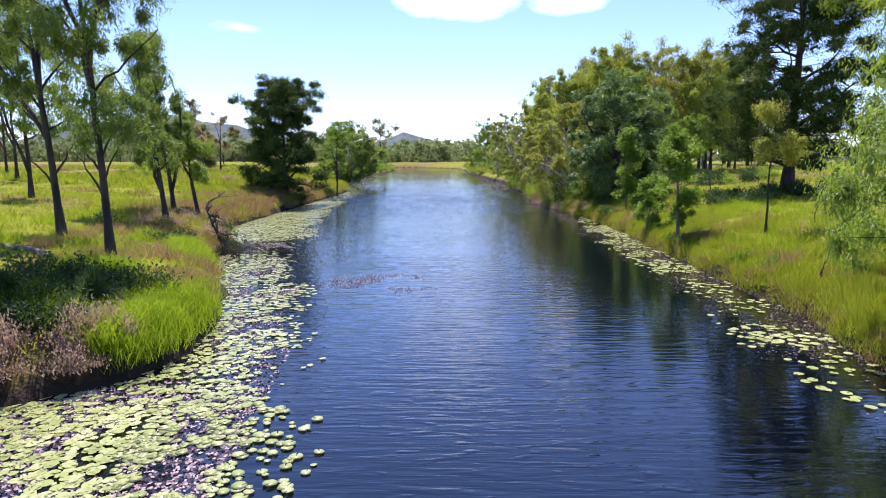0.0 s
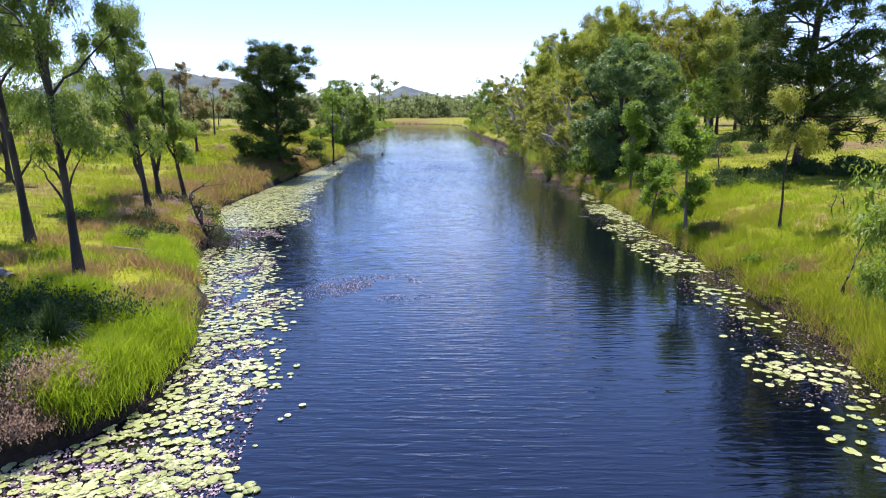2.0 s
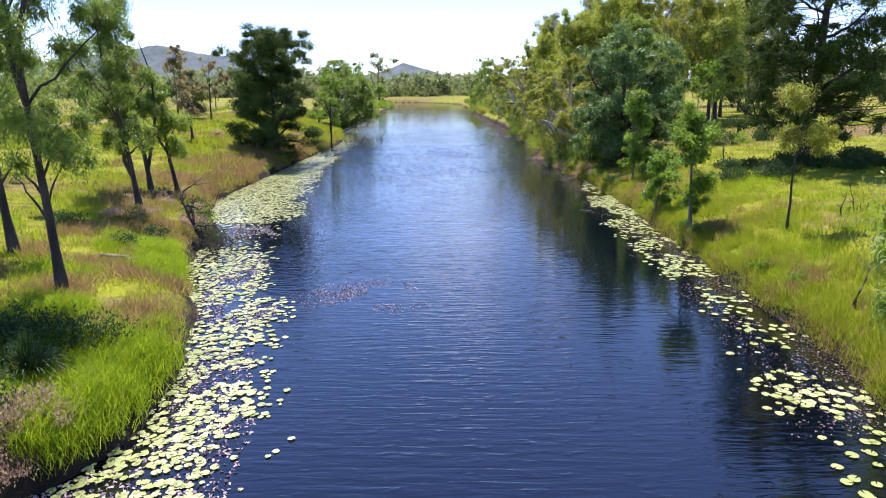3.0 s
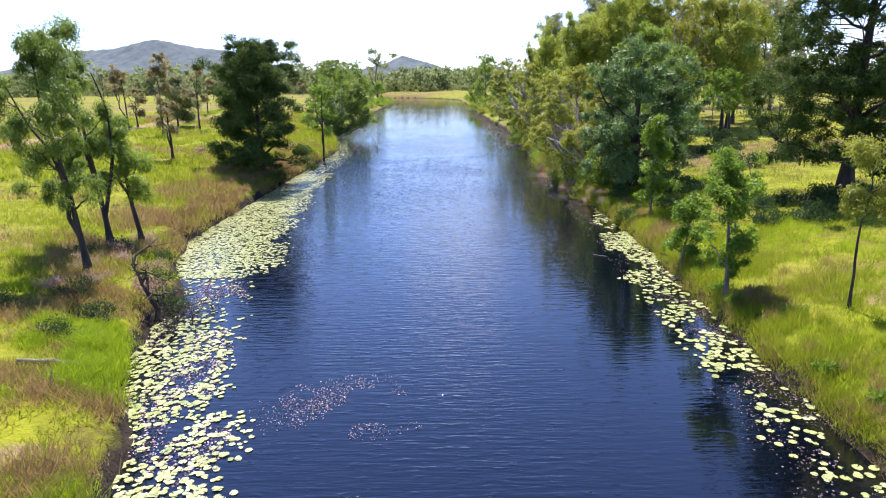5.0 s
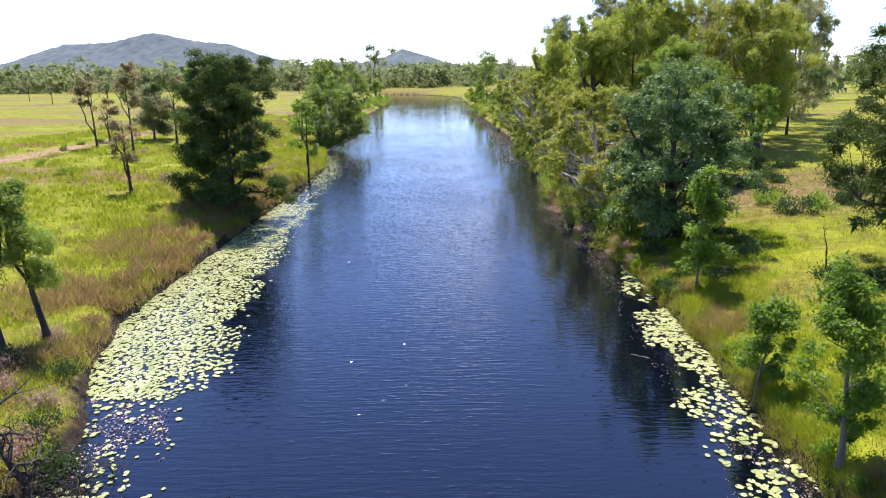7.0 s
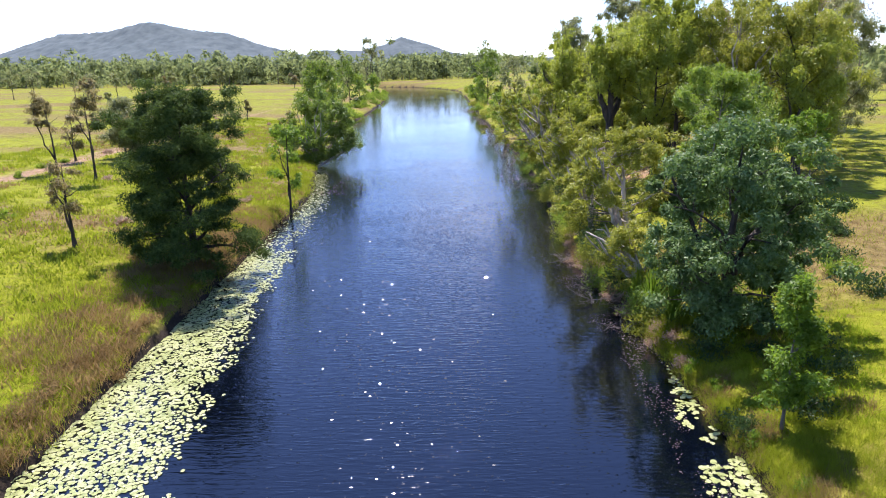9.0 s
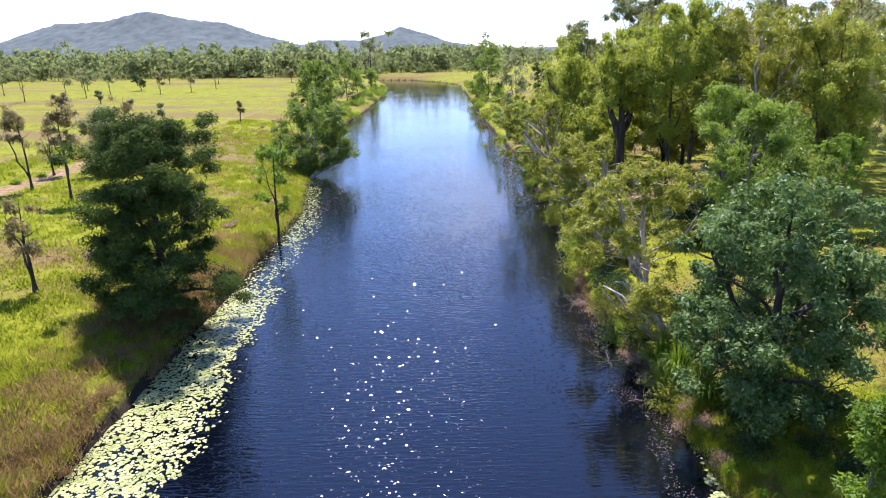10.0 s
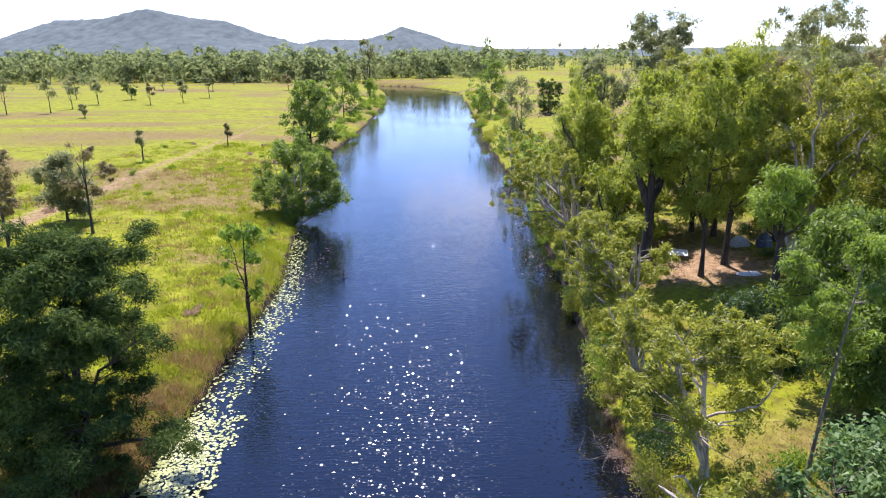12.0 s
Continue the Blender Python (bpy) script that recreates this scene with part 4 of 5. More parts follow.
grass("lush_bank_grass", "tall lush green grass along the water's edge",
      sow(19000, (-14, -6), (12, 31), lambda x, y, d: (d > 0.1) * np.clip(1.3 - d / 4.0, 0, 1) * (fbm(x * 0.5, y * 0.5, 31) > np.where(y > 21, np.where(d > 1.0, 0.6, 0.53), 0.36)) * (y > 14.3 + 0.5 * np.maximum(d - 1.4, 0)) * (soil_amount(x, y) < 0.35), 1), 0.5, 17, 0.016, LUSH, 11, 1.15, 0.2)
grass("brown_bank_grass", "brown dead grass between the lush clumps",
      sow(9000, (-16, -7), (17.5, 36), lambda x, y, d: (d > np.where(y < 19.5, 2.0, 0.3)) * (d < 6) * (fbm(x * 0.5, y * 0.5, 31) < 0.53) * (fbm(x * 0.6, y * 0.6, 78) > 0.47), 79), 0.42, 12, 0.024, DRY, 80, 1.2, 0.24, False)
grass("lush_grass_patch", "bright green grass clumps near the water",
      sow(24000, (-20, 26), (12, 72), lambda x, y, d: (d > 0.3) * (d < 9) * (fbm(x * 0.3, y * 0.3, 37) > np.where(x > 0, 0.44, 0.54)), 2), 0.4, 20, 0.018, LUSH, 12, 1.0, 0.16, False)
grass("right_bank_grass", "yellow-green tussock grass along the bank",
      sow(20000, (10, 17), (10, 62), lambda x, y, d: (x > 0) * (d > 0.16) * np.clip(1.2 - d / 3.6, 0.15, 1) * (fbm(x * 0.9, y * 0.9, 39) > 0.42), 3), 0.4, 26, 0.015, FIELD, 13, 0.85, 0.13, False)
grass("right_bank_fringe", "mixed green and straw grass hanging over the waterline",
      sow(34000, (8.8, 13.6), (8, 64), lambda x, y, d: (x > 0) * (d > 0.0) * (d < 0.5), 91), 0.32, 16, 0.016, FIELD, 92, 1.1, 0.12, False)
grass("right_bank_dead_fringe", "brown dead grass hanging over the waterline",
      sow(34000, (8.8, 13.6), (8, 90), lambda x, y, d: (x > 0) * (d > -0.03) * (d < 0.35) * (fbm(x * 0.8, y * 0.8, 93) > 0.45), 94), 0.32, 16, 0.016, DRY, 95, 1.4, 0.12, False)
grass("right_bank_straw", "straw-coloured dry grass hanging over the bank edge",
      sow(16000, (10, 17), (10, 62), lambda x, y, d: (x > 0) * (d > 0.12) * np.clip(1.1 - d / 2.2, 0.12, 1) * (fbm(x * 0.7, y * 0.7, 45) > 0.57), 43), 0.5, 20, 0.017, DRY, 44, 1.0, 0.14, False)
grass("meadow_grass", "yellow-green meadow grass",
      sow(34000, (-50, 36), (11, 75), lambda x, y, d: (d > 0.8) * np.clip(34 / (y + 8), 0, 1) * (0.35 + (fbm(x * 0.6, y * 0.6, 47) > 0.45)), 4), 0.3, 9, 0.04, FIELD, 14, 1.0, 0.3, False)
grass("far_meadow_grass", "yellow-green meadow grass",
      sow(30000, (-80, 60), (70, 190), lambda x, y, d: (d > 0.6) * np.clip(80 / y, 0, 1) * (fbm(x * 0.25, y * 0.25, 49) > 0.47), 5), 0.28, 5, 0.09, FIELD, 15, 1.0, 0.5, False)
grass("dry_bank_grass", "dry reddish-brown grass along the bank",
      sow(20000, (-26, -14), (34, 92), lambda x, y, d: (d > 0.1) * (fbm(x * 0.35, y * 0.3, 55) > 0.45) * np.clip(1.3 - d / 5, 0, 1), 6), 0.55, 12, 0.035, DRY, 16, 1.0, 0.28, False)
grass("olive_bank_grass", "olive-green tall grass along the bank",
      sow(20000, (-30, -14), (34, 130), lambda x, y, d: (d > 0.1) * (fbm(x * 0.35, y * 0.2, 57) > 0.45) * np.clip(1.2 - d / 9, 0, 1), 46), 0.5, 12, 0.04, FIELD, 47, 1.0, 0.3, False)
grass("tussock_clumps", "rounded yellow-green tussocks in the meadow",
      sow(5200, (-62, -14), (56, 190), lambda x, y, d: (d > 0.8) * (0.25 + (fbm(x * 0.12, y * 0.12, 71) > 0.5)) * (soil_amount(x, y) < 0.2), 72), 0.5, 26, 0.12, FIELD, 73, 0.9, 0.42, False)
grass("brown_clumps", "rounded brown dead tussocks in the meadow",
      sow(3600, (-62, -14), (50, 170), lambda x, y, d: (d > 0.3) * (fbm(x * 0.1, y * 0.1, 74) > 0.54) * (soil_amount(x, y) < 0.2), 75), 0.42, 22, 0.11, DRY, 76, 0.9, 0.4, False)
grass("dry_field_grass", "dry straw-coloured grass patches",
      sow(26000, (-60, 40), (12, 130), lambda x, y, d: (d > 1) * (dryness(x, y) > 0.5) * 0.6, 7), 0.32, 8, 0.05, DRY, 17, 1.0, 0.35, False)


# ---- shrubs, snags and logs ----
def shrub(name, label, x, y, height, radius, mat, seed, count=900, leaf=(0.1, 0.05), up=0.6, group="", strappy=False):
    """A low bush: a few short stems under a dome of small leaves, or a fountain of long straps."""
    rng = np.random.default_rng(seed)
    root = new(name)
    root.location = (x, y, float(land(x, y)) - 0.06)
    tagged(root, label, "shrub", group)
    cb, sb = Buf(), Buf()
    if strappy:
        a, r = rng.uniform(0, 6.28, count), rng.uniform(0.1, 1, count)
        t = np.linspace(0, 1, 5)
        reach = (radius * r)[:, None] * t[None] ** 0.8
        z = height * (1.25 - 0.4 * r)[:, None] * (t[None] - 0.75 * r[:, None] * t[None] ** 2.6)
        p = np.stack([np.cos(a)[:, None] * reach, np.sin(a)[:, None] * reach, z], -1)
        side = np.stack([-np.sin(a), np.cos(a), np.zeros_like(a)], -1)[:, None] * (leaf[1] * (1 - 0.85 * t ** 2))[None, :, None] / 2
        v = np.stack([p - side, p + side], 2).reshape(count, 10, 3)
        f = np.array([[2 * k, 2 * k + 1, 2 * k + 3, 2 * k + 2] for k in range(4)])
        cb.add(v.reshape(-1, 3), (np.arange(count)[:, None, None] * 10 + f[None]).reshape(-1, 4))
        cb.part("leaf_tuft", mat, root)
        return root
    k = max(6, int(count / 60))
    c = rng.normal(size=(k, 3))
    c[:, 2] = np.abs(c[:, 2])
    c = unit(c) * rng.uniform(0.2, 0.85, (k, 1)) * np.array([radius, radius, height])
    for e in c:
        tube(sb, [(0, 0, 0), e * np.array([0.35, 0.35, 0.55]) + rng.normal(0, 0.03, 3), e], [0.022, 0.014, 0.006], 4)
    q = c[rng.integers(0, k, count)] + rng.normal(size=(count, 3)) * np.array([radius, radius, height * 0.8]) * 0.17
    q[:, 2] = np.abs(q[:, 2])
    d = rng.normal(size=(count, 3)) + [0, 0, up * 2]
    leaves(cb, q, d, leaf[0], leaf[1], rng)
    tagged(sb.part("stemwork", GREY_BARK, root), kind="stuff")
    cb.part("foliage", mat, root)
    return root


def scatter_shrubs(n, xr, yr, keep, build, seed, apart=0.8):
    placed = []
    for x, y in sow(n * 6, xr, yr, keep, seed):
        if all(math.hypot(x - a, y - b) > apart for a, b in placed):
            placed.append((float(x), float(y)))
            build(float(x), float(y), seed * 1000 + len(placed))
        if len(placed) >= n:
            break


shrub("strap_leaved_tussock", "dark strap-leaved tussock in the bank grass", -8.9, 16.6, 1.0, 1.0, SHRUB, 300, 260, (0.5, 0.035), strappy=True)
shrub("strap_leaved_tussock", "dark strap-leaved tussock in the bank grass", -10.4, 15.6, 0.8, 0.9, SHRUB, 301, 200, (0.5, 0.035), strappy=True)
for i, (sx, sy, sh) in enumerate([(12.4, 62.6, 3.2), (12.9, 60.6, 2.6), (12.0, 64.4, 2.2)]):
    shrub("strap_leaved_palm", "tall clump of arching strap leaves at the waterline", sx, sy, sh, 1.5, SAP_LEAF, 310 + i, 170, (0.5, 0.07), strappy=True)
shrub("leafy_bush", "leafy green bush beneath the paperbarks", 14.6, 67.5, 3.0, 2.2, PAPER_LEAF, 312, 1600, (0.2, 0.08), 0.3)
scatter_shrubs(26, (-11.5, -6.2), (11, 15.4), lambda x, y, d: (d > 0.1) * (d < 1.5) * 1.0,
               lambda x, y, k: shrub("seed_head_shrub", "low bush with pinkish-brown seed heads by the water", x, y, 0.8, 0.7, PINK, k, 1800, (0.075, 0.035), 1.2, "seed-head bushes"), 31, 0.45)
scatter_shrubs(20, (-14.5, -8.6), (12, 18.5), lambda x, y, d: (d > 1.4) * (d < 5) * 1.0,
               lambda x, y, k: shrub("green_bush", "low dark green bush on the shaded bank", x, y, 0.95, 1.1, SHRUB, k, 1300, (0.13, 0.055), 0.5), 32, 1.0)
scatter_shrubs(26, (-19, -15.8), (44, 82), lambda x, y, d: (d > 0.05) * (d < 2.0) * 1.0,
               lambda x, y, k: shrub("reddish_bush", "low reddish-brown bush on the bank edge", x, y, 0.8, 1.0, DRY, k, 900, (0.13, 0.05), 0.8, "bank-edge bushes"), 33, 1.3)
scatter_shrubs(8, (-16.5, -11.5), (33, 46), lambda x, y, d: (d > 0.4) * (d < 5) * 1.0,
               lambda x, y, k: shrub("dry_bush", "dry brown bush beneath the gum trees", x, y, 0.7, 0.9, PINK, k, 900, (0.11, 0.05), 0.8), 34, 1.3)
scatter_shrubs(16, (17.5, 28), (41.5, 47.5), lambda x, y, d: 1.0 + 0 * x,
               lambda x, y, k: shrub("dark_bush", "dark green bush beneath the she-oak", x, y, 0.95, 1.2, SHRUB, k, 900, (0.18, 0.08), 0.5, "bushes beneath the she-oak"), 35, 1.5)
# bushes of the wood, thickened so their dark leaves stand for ground shade
scatter_shrubs(44, (11.5, 34), (60, 112), lambda x, y, d: (d > 0.2) * (soil_amount(x, y) < 0.2) * (1 - (x > 16) * (x < 25) * (y > 89)),
               lambda x, y, k: shrub("understorey_bush", "green bush in the shade of the wood", x, y, 1.2, 1.5, (SHRUB, GUM_LEAF)[k % 3 == 0], k, 800, (0.22, 0.1), 0.5, "bushes in the wood"), 36, 2.0)
# dark bushes added to stand for the deep shade beneath the broad tree
scatter_shrubs(14, (12.3, 19), (50, 62), lambda x, y, d: (d > 0.3) * 1.0,
               lambda x, y, k: shrub("shade_filler_bush", "dark low bush added to deepen the shade under the broad tree", x, y, 0.8, 1.2, SHRUB, k, 800, (0.16, 0.07), 0.4, "bushes beneath the broad tree"), 48, 1.4)
scatter_shrubs(24, (9, 13), (56, 82), lambda x, y, d: (d > -0.1) * (d < 0.7) * 1.0,
               lambda x, y, k: shrub("waterline_bush", "tangled grey-brown bush at the waterline", x, y, 0.6, 0.9, PINK, k, 600, (0.12, 0.05), 0.4, "waterline bushes"), 37, 0.9)
scatter_shrubs(52, (9.5, 14.5), (61, 134), lambda x, y, d: (d > -0.1) * (d < 1.5) * 1.0,
               lambda x, y, k: shrub("overhanging_bush", "leafy bush overhanging the water's edge", x, y, 1.5 + (k % 5) * 0.35, 1.5, (PAPER_LEAF, GUM_LEAF, SHRUB)[k % 3], k, 1300, (0.2, 0.075), 0.3, "overhanging bushes"), 42, 1.3)
scatter_shrubs(14, (11, 13.5), (20, 56), lambda x, y, d: (d > 0.3) * (d < 2.2) * 1.0,
               lambda x, y, k: shrub("bank_bush", "small leafy green bush on the grassy bank", x, y, 0.55, 0.6, SAP_LEAF, k, 500, (0.13, 0.06), 0.6, "bank bushes"), 38, 2.0)
scatter_shrubs(30, (-60, -18), (80, 200), lambda x, y, d: (d > 1.5) * 1.0,
               lambda x, y, k: shrub("meadow_tussock", "clump of tall grass and low bush in the meadow", x, y, 0.7, 1.0, GUM_LEAF if k % 3 else PINK, k, 350, (0.24, 0.1), 0.9, "meadow clumps"), 39, 4.0)
scatter_shrubs(34, (-40, -20), (140, 380), lambda x, y, d: (d > 0.2) * (d < 7),
               lambda x, y, k: shrub("far_bank_bush", "round green bush on the far bank", x, y, 2.0, 2.6, GUM_LEAF, k, 500, (0.5, 0.25), 0.4, "far bank bushes"), 40, 4.5)
scatter_shrubs(40, (9, 30), (140, 400), lambda x, y, d: (d > 0.2) * (d < 12),
               lambda x, y, k: shrub("far_bank_bush", "round green bush on the far bank", x, y, 2.6, 3.0, GUM_LEAF if k % 2 else PAPER_LEAF, k, 500, (0.5, 0.25), 0.4, "far bank bushes"), 41, 4.5)


def bare_branches(name, label, x, y, height, reach, seed, mat, count=9, z=None, lean=(0, 0), r=0.05, category="dead tree"):
    """Dead, leafless crooked wood: a bent stem and forked bare branches."""
    rng = np.random.default_rng(seed)
    root = new(name)
    root.location = (x, y, float(land(x, y)) - 0.08 if z is None else z)
    tagged(root, label, category)
    k = np.linspace(0, 1, 9)
    p = np.stack([lean[0] * k, lean[1] * k, height * k], -1)
    p[1:, :2] += np.cumsum(rng.normal(0, 0.09 * height / 3, (8, 2)), 0)
    b = Buf()
    tube(b, p, r * (1.1 - k), 6)
    b.part("stem", mat, root, smooth=True)
    for i in range(count):
        a = p[rng.integers(2, 8)]
        th = rng.uniform(0, 6.28)
        e = a + np.array([np.cos(th) * reach, np.sin(th) * reach, reach * rng.uniform(-0.15, 0.9)]) * rng.uniform(0.5, 1.1)
        t = np.linspace(0, 1, 6)[:, None]
        q = a + (e - a) * t
        q[1:] += np.cumsum(rng.normal(0, 0.06 * reach, (5, 3)), 0)
        lb = Buf()
        tube(lb, q, np.linspace(r * 0.5, r * 0.1, 6), 5)
        for j in range(3):
            c = q[rng.integers(2, 6)]
            tube(lb, [c, c + rng.normal(0, 0.16, 3) * reach + [0, 0, 0.05], c + rng.normal(0, 0.3, 3) * reach + [0, 0, 0.1]], [r * 0.22, r * 0.14, r * 0.05], 4)
        lb.part("branch", mat, root, smooth=True)
    return root


bare_branches("dead_snag", "crooked leafless dead tree at the water's edge", -11.4, 34.0, 3.0, 1.1, 400, DARK_BARK, 10, lean=(-0.9, 0.2), r=0.13)
shrub("creeper_bush", "dark creeper bush around the dead snag", -11.6, 35.0, 1.3, 1.1, SHRUB, 401, 1500, (0.14, 0.06), 0.4)
# dark bushes among the grass, also standing for a patch of shadow
scatter_shrubs(8, (-17, -10), (27, 42), lambda x, y, d: (d > 0.4) * (d < 5) * 1.0,
               lambda x, y, k: shrub("dark_green_bush", "dark green bush in the grass, filling in shadow beneath the gum trees", x, y, 0.75, 0.95, SHRUB, k, 900, (0.13, 0.055), 0.5, "bushes beneath the gums"), 49, 1.6)
for i, (bx, by) in enumerate([(-10.6, 32.6), (-10.0, 33.4), (-10.8, 33.8), (-9.8, 35.2), (-10.4, 34.4), (-11.0, 33.2), (-10.2, 32.2)]):
    bare_branches("driftwood_tangle", "tangle of dark dead branches lying in the shallows", bx, by, 0.5, 0.8, 402 + i, DARK_BARK, 10, z=-0.05, r=0.03, category="driftwood")
bare_branches("dead_brush", "dark dead branches standing in the water", -10.2, 107, 0.5, 1.3, 410, DARK_BARK, 9, z=-0.05, r=0.05, category="driftwood")
for i, (bx, by) in enumerate([(9.6, 75.5), (10.2, 70), (9.8, 66.5), (10.6, 62), (10.2, 84)]):
    bare_branches("drowned_branch", "grey dead branches lying along the waterline", bx, by, 0.35, 1.5, 411 + i, GREY_BARK, 8, z=-0.04, r=0.035, category="driftwood")
for i, (bx, by, bh) in enumerate([(17.2, 30.9, 1.2), (17.9, 31.2, 1.3), (18.8, 30.2, 0.9)]):
    bare_branches("dead_stalk", "thin leafless dead sapling beside bare earth", bx, by, bh, 0.25, 420 + i, DARK_BARK, 3, r=0.035)
for i in range(5):
    bare_branches("stump", "short charred stump in bare earth", 17.5 + 0.22 * i, 31.0 + 0.15 * (i % 2), 0.45, 0.06, 430 + i, DARK_BARK, 1, r=0.05, category="stump")
bare_branches("leaning_stem", "thin bare leaning trunk on the meadow", 19.5, 48.5, 2.6, 0.5, 440, DARK_BARK, 3, lean=(-0.8, 0), r=0.05)


def log(x0, y0, x1, y1, r, label, lift=0.0, mat=GREY_BARK):
    b = Buf()
    t = np.linspace(0, 1, 9)
    rng = np.random.default_rng(int(abs(x0 * 100)))
    x, y = x0 + (x1 - x0) * t + rng.normal(0, 0.04, 9), y0 + (y1 - y0) * t + rng.normal(0, 0.04, 9)
    z = np.maximum(land(x, y), 0) + r * 0.7 + lift * t
    tube(b, np.stack([x, y, z], -1), r * (1.1 - 0.5 * t), 8)
    return tagged(b.part("fallen_log", mat, smooth=True), label, "log")


log(-12.3, 20.4, -16.0, 22.4, 0.11, "weathered fallen log lying in the grass")
log(-10.7, 26.9, -12.5, 26.4, 0.12, "weathered fallen log lying in the grass")
bare_branches("broken_stump", "short pale broken stump beside the fallen log", -10.8, 25.4, 0.5, 0.1, 450, GREY_BARK, 2, r=0.1, category="stump")
log(-19.8, 127.5, -14.5, 131.0, 0.22, "pale trunk leaning out over the water", 2.6, PALE_BARK)
log(9.3, 43.2, 8.6, 43.7, 0.03, "pale dead stick floating on the water")


# ---- the camp under the trees ----
def shelter(x, y):
    root = new("camp_platform")
    z0 = float(land(x, y))
    root.location = (x, y, z0 - 0.05)
    root.rotation_euler = (0, 0, radians(-18))
    tagged(root, "low platform with white sheet top on bare earth", "platform")
    white = plain_material("white_sheet_metal", (0.72, 0.73, 0.74), (0.82, 0.83, 0.83), 2.0, 0.4)
    post = plain_material("grey_steel_post", (0.2, 0.2, 0.2), (0.32, 0.31, 0.3), 6.0, 0.5, 0.6)
    b = Buf()
    n = 25
    u = np.linspace(-1.25, 1.25, n)
    wave = 0.018 * np.sin(u * 18)
    v = np.concatenate([np.stack([u, np.full(n, w), 0.6 + wave + dz + 0.03 * w], -1) for w, dz in ((-0.95, 0.02), (0.95, 0.02), (0.95, -0.03), (-0.95, -0.03))])
    k = np.arange(n - 1)
    faces = np.concatenate([np.stack([k + a * n, k + 1 + a * n, k + 1 + c * n, k + c * n], -1) for a, c in ((0, 1), (1, 2), (2, 3), (3, 0))])
    b.add(v, faces)
    b.part("top", white, root, "white corrugated sheet")
    for px in (-1.1, 1.1):
        for py in (-0.8, 0.8):
            q = Buf()
            tube(q, [(px, py, -0.1), (px, py, 0.58 + 0.03 * py)], [0.035, 0.035], 8)
            q.part("leg", post, root)
    return root


shelter(22.9, 105.2)


def covered_heap(name, label, x, y, size, a, c, seed):
    """Camp goods under a sagging cover tied round with a cord."""
    rng = np.random.default_rng(seed)
    root = new(name)
    root.location = (x, y, float(land(x, y)) - 0.04)
    tagged(root, label, "camp gear")
    k, rows = 22, 9
    ang = np.arange(k) * 2 * np.pi / k
    lump = 1 + 0.09 * np.sin(3 * ang + seed) + 0.06 * np.sin(5 * ang + 2 * seed)
    box = (np.abs(np.cos(ang)) ** 4 + np.abs(np.sin(ang)) ** 4) ** -0.25 * lump
    v = []
    for i in range(rows):
        u = i / (rows - 1)
        wide = (1 - u ** 3.2) * (1 + 0.1 * (1 - u) ** 3) + 0.02
        ring = np.stack([np.cos(ang) * box * wide * size[0] / 2, np.sin(ang) * box * wide * size[1] / 2, np.full(k, u * size[2])], -1)
        ring += rng.normal(0, 0.02, ring.shape) * (i > 0)
        v.append(ring)
    b = Buf()
    i, j = np.arange(rows - 1)[:, None] * k, np.arange(k)[None]
    m = (j + 1) % k
    b.add(np.concatenate(v), np.stack([i + j, i + m, i + k + m, i + k + j], -1).reshape(-1, 4))
    b.part("cover", plain_material(name + "_cloth", a, c, 5.0, 0.6), root, smooth=True)
    cord = Buf()
    loop = v[4] * np.array([1.03, 1.03, 1.0])
    tube(cord, np.concatenate([loop, loop[:1]]), np.full(k + 1, 0.015), 5)
    cord.part("cord", PALE_BARK, root, "pale cord", smooth=True)
    return root


covered_heap("grey_covered_heap", "camp gear under a pale grey cover", 30.2, 107.5, (1.7, 1.3, 1.15), (0.30, 0.31, 0.31), (0.44, 0.45, 0.45), 3)
covered_heap("blue_covered_heap", "camp gear under a dark blue cover", 32.3, 106.6, (1.2, 1.2, 1.5), (0.03, 0.045, 0.075), (0.07, 0.10, 0.16), 8)
covered_heap("white_groundsheet", "low white folded sheet lying on bare earth", 27.6, 99.0, (2.0, 1.0, 0.22), (0.66, 0.66, 0.64), (0.78, 0.78, 0.76), 5)


# ---- lily pads and floating weed ----
POUT_Y, POUT_X = zip((3, -1.5), (9.3, -2.4), (12.2, -3.0), (17.5, -3.5), (20.4, -4.6), (25, -5.0), (28, -6.6), (33, -7.2), (36.6, -8.0), (40, -9.5), (43, -8.8), (47, -9.7), (57, -10.8), (72, -12),
                     (88, -12.8), (101, -13), (108, -14.6), (118, -16.2), (132, -19.5))
ROUT_Y, ROUT_X = zip((6, 7.0), (11, 7.4), (18, 7.9), (28, 9.0), (34, 9.0), (40, 8.7), (46, 9.8), (52, 10.4), (58, 11.8))


def pad_mesh(seed, size):
    """One notched floating leaf with a slightly raised rim and a thin edge."""
    rng = np.random.default_rng(seed)
    sides = 13
    a = np.linspace(0.16, 2 * np.pi - 0.16, sides)
    r = size * rng.uniform(0.94, 1.06, sides)
    lift = rng.uniform(0.0, 0.012, sides)
    top = np.stack([np.cos(a) * r, np.sin(a) * r, lift], -1)
    low = np.stack([np.cos(a) * r * 0.985, np.sin(a) * r * 0.985, lift - 0.006], -1)
    b = Buf()
    b.add(np.concatenate([[(0, 0, -0.002)], top, low]), [(0, k, k + 1) for k in range(1, sides)])
    b.f.append(np.array([(k, k + sides, k + 1 + sides, k + 1) for k in range(1, sides)]))
    return b.mesh("lily_pad", PAD_ONE, True)


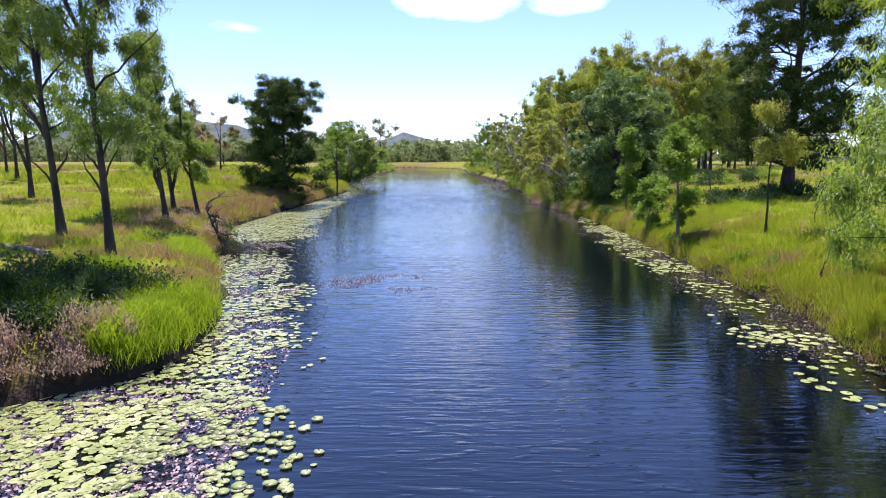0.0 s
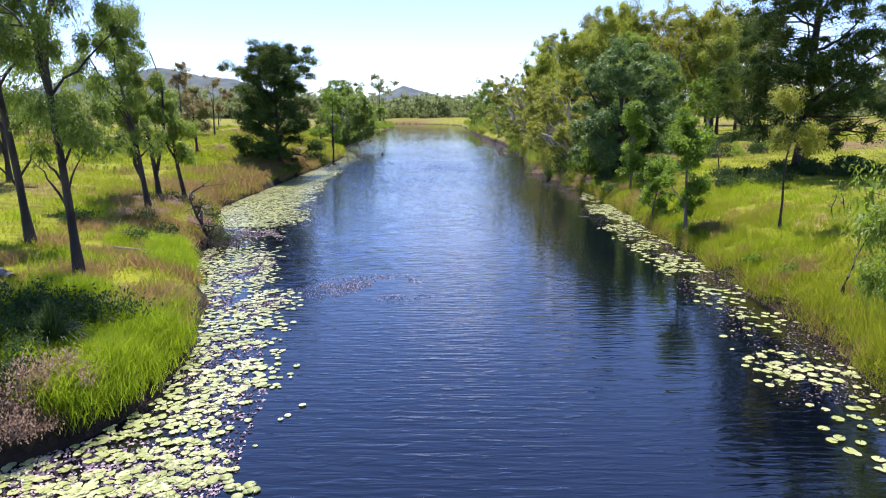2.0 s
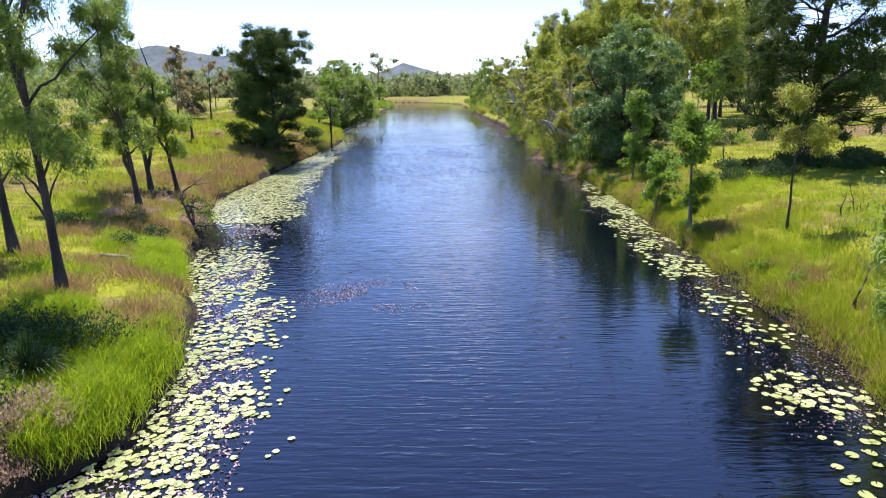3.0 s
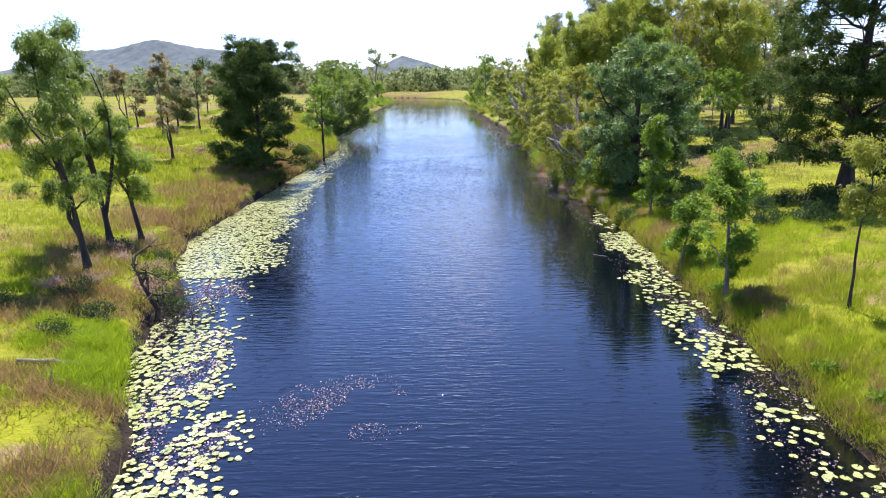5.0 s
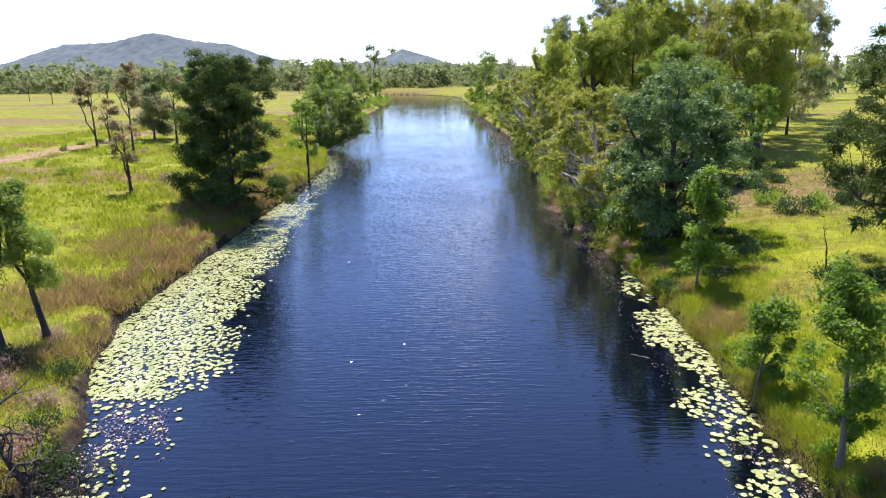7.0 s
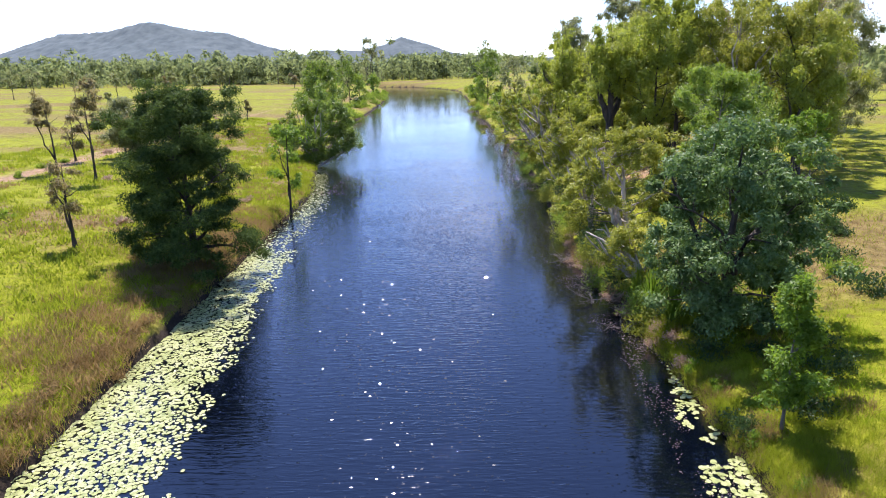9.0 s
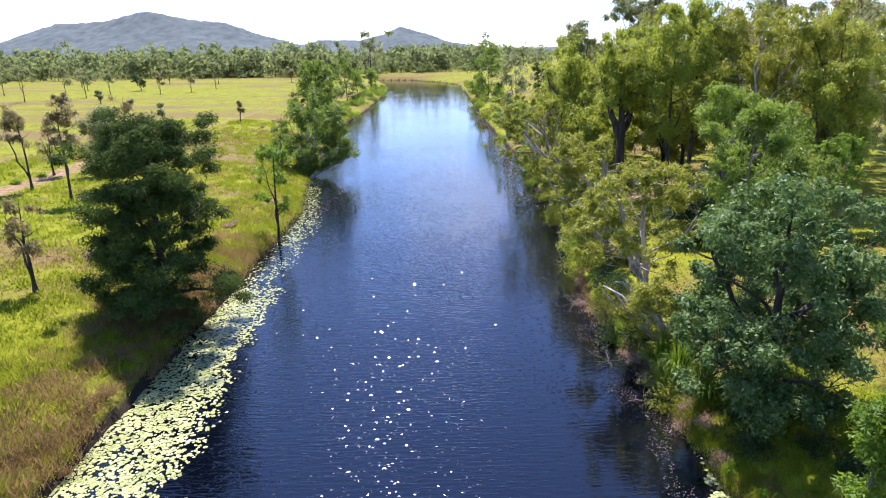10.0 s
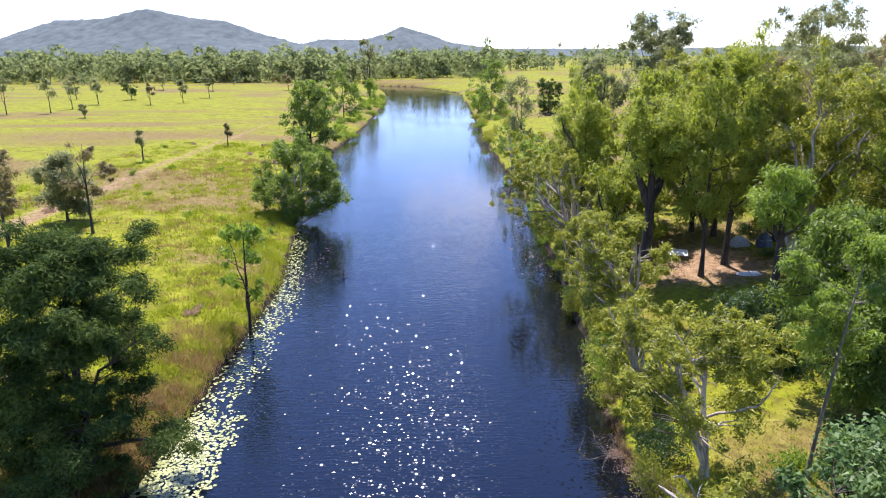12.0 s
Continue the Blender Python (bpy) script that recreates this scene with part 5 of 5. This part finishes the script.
def pads(name, label, spots, seed, size=0.15, near=None):
    rng = np.random.default_rng(seed)
    root = None
    if near:
        root = tagged(new(name), label, "water lily")
        order = np.argsort(np.hypot(spots[:, 0] - near[0], spots[:, 1] - near[1]))
        kinds = [pad_mesh(seed * 100 + k, size * q) for k, q in enumerate((0.65, 0.8, 0.95, 1.05, 1.2, 1.35))]
        for x, y in spots[order[:300]]:
            ob = new("lily_pad", kinds[rng.integers(0, 6)])
            ob.location = (float(x), float(y), float(rng.uniform(0.014, 0.034)))
            ob.rotation_euler = (float(rng.normal(0, 0.03)), float(rng.normal(0, 0.03)), float(rng.uniform(0, 6.28)))
            ob.parent = root
        spots = spots[order[300:]]
    n, sides = len(spots), 9
    a = np.linspace(0.18, 2 * np.pi - 0.18, sides)[None] + rng.uniform(0, 6.28, (n, 1))
    r = size * rng.uniform(0.55, 1.35, (n, 1)) * rng.uniform(0.93, 1.07, (n, sides))
    c = np.stack([spots[:, 0], spots[:, 1], rng.uniform(0.012, 0.035, n)], -1)
    tx, ty = rng.normal(0, 0.03, (n, 1)), rng.normal(0, 0.03, (n, 1))
    dx, dy = np.cos(a) * r, np.sin(a) * r
    rim = np.stack([c[:, :1] + dx, c[:, 1:2] + dy, c[:, 2:3] + dx * tx + dy * ty + rng.uniform(-0.002, 0.012, (n, sides))], -1)
    v = np.concatenate([c[:, None], rim], 1)
    i = (np.arange(n) * (sides + 1))[:, None]
    b = Buf()
    f = np.stack([np.zeros(sides - 1, int), np.arange(1, sides), np.arange(2, sides + 1)], -1)
    b.add(v.reshape(-1, 3), (i[:, :, None] + f[None]).reshape(-1, 3))
    if root:
        tagged(b.part("pad_bed", PAD, root), kind="stuff")
        return root
    return tagged(b.part(name, PAD), label, "water lily", kind="stuff")


def left_bed(x, y, d):
    wide = np.interp(y, POUT_Y, POUT_X) - shore_left(y)
    q = d / wide            # 0 at the bank, 1 at the outer edge
    full = np.where((y > 40) & (y < 78), 0.85, np.where(y < 13, 0.8, np.where(y < 40, 0.42, 0.65)))
    lump = fbm(x * 0.75, y * 0.5, 51) + np.where(y < 40, 0.9 * (fbm(x * 1.5, y * 1.2, 58) - 0.54), 0)
    return (d < -0.05) * (y > 4 + 5 * fbm(x * 0.4, 2.0, 59)) * np.clip((1.1 + q) * 2.4, 0.02, 1) * (q > -1.12) * (lump + np.where((y > 42) & (y < 76), 0.25, np.where((y > 13) & (y < 40), 0.11, 0.17)) > 0.42 + 0.45 * np.clip(-q - 0.55, 0, 1)) * full


def right_bed(x, y, d):
    wide = shore_right(y) - np.interp(y, ROUT_Y, ROUT_X)
    q = d / np.maximum(wide, 0.01)
    return (x > 0) * (d < -0.1) * np.clip((1.05 + q) * 5, 0, 1) * (fbm(x * 0.6, y * 0.4, 53) > np.where(y > 42, 0.4, np.where(y < 17, 0.57, 0.47))) * np.where(y > 42, 0.9, np.where(y < 17, 0.14, np.where(y < 27, 0.28, 0.45)))


pads("lily_pads", "dense bed of pale yellow-green lily pads on the water", np.concatenate([sow(60000, (-21, -1), (3, 132), left_bed, 8), sow(22000, (-12, -1), (3, 34), left_bed, 28), sow(16000, (-17, -8), (40, 80), left_bed, 29)]), 18, 0.086, (-3.4, 11.0))
pads("scattered_lily_pads", "scattered yellow-green lily pads on dark water", sow(13000, (6.5, 12.5), (5, 58), right_bed, 9), 19, 0.10)


def weed(name, label, spots, seed, size=0.07, mat=WEED):
    rng = np.random.default_rng(seed)
    b = Buf()
    n = len(spots)
    c = np.stack([spots[:, 0], spots[:, 1], rng.uniform(0.006, 0.018, n)], -1)
    d = rng.normal(size=(n, 3)) * np.array([1, 1, 0.03])
    leaves(b, c, d, size * 1.6, size, rng, 0.05)
    return tagged(b.part(name, mat), label, "water weed", kind="stuff")


weed("floating_weed", "pinkish-brown weed floating on the water",
     sow(26000, (-5.5, 0), (23.5, 29), lambda x, y, d: 0.4 * (fbm(x * 0.5, y * 0.5, 61) > 0.5) * np.clip(1.3 - np.hypot((x + 2.6) / 2.4, (y - 26.3) / 1.8), 0, 1), 20), 21, 0.03)
weed("bank_weed", "brown weed mats floating along the bank",
     sow(60000, (6, 13), (10, 78), lambda x, y, d: (d < -0.05) * np.clip(1.1 + d / 2.6, 0, 1) * (fbm(x * 0.8, y * 0.3, 63) > 0.47) * np.where(y < 16, 0.25, 1), 22), 23, 0.045, BROWN_WEED)
weed("lily_weed", "pinkish-brown dead leaves between the lily pads",
     sow(110000, (-14, -2), (4, 40), lambda x, y, d: (d < -0.05) * (x > np.interp(y, POUT_Y, POUT_X) * 1 - 9) * (x < np.interp(y, POUT_Y, POUT_X) - 0.6) * (fbm(x * 0.7, y * 0.5, 65) > np.where(y < 14, 0.42, 0.52)) * np.where(y < 14, 1, 0.4), 24), 25, 0.06)
weed("far_weed", "pinkish weed mats along the far banks",
     sow(75000, (-32, 14), (105, 260), lambda x, y, d: (d < -0.05) * np.clip(1.15 + d / 4.5, 0, 1) * (fbm(x * 0.4, y * 0.06, 67) > 0.45), 26), 27, 0.14, BROWN_WEED)
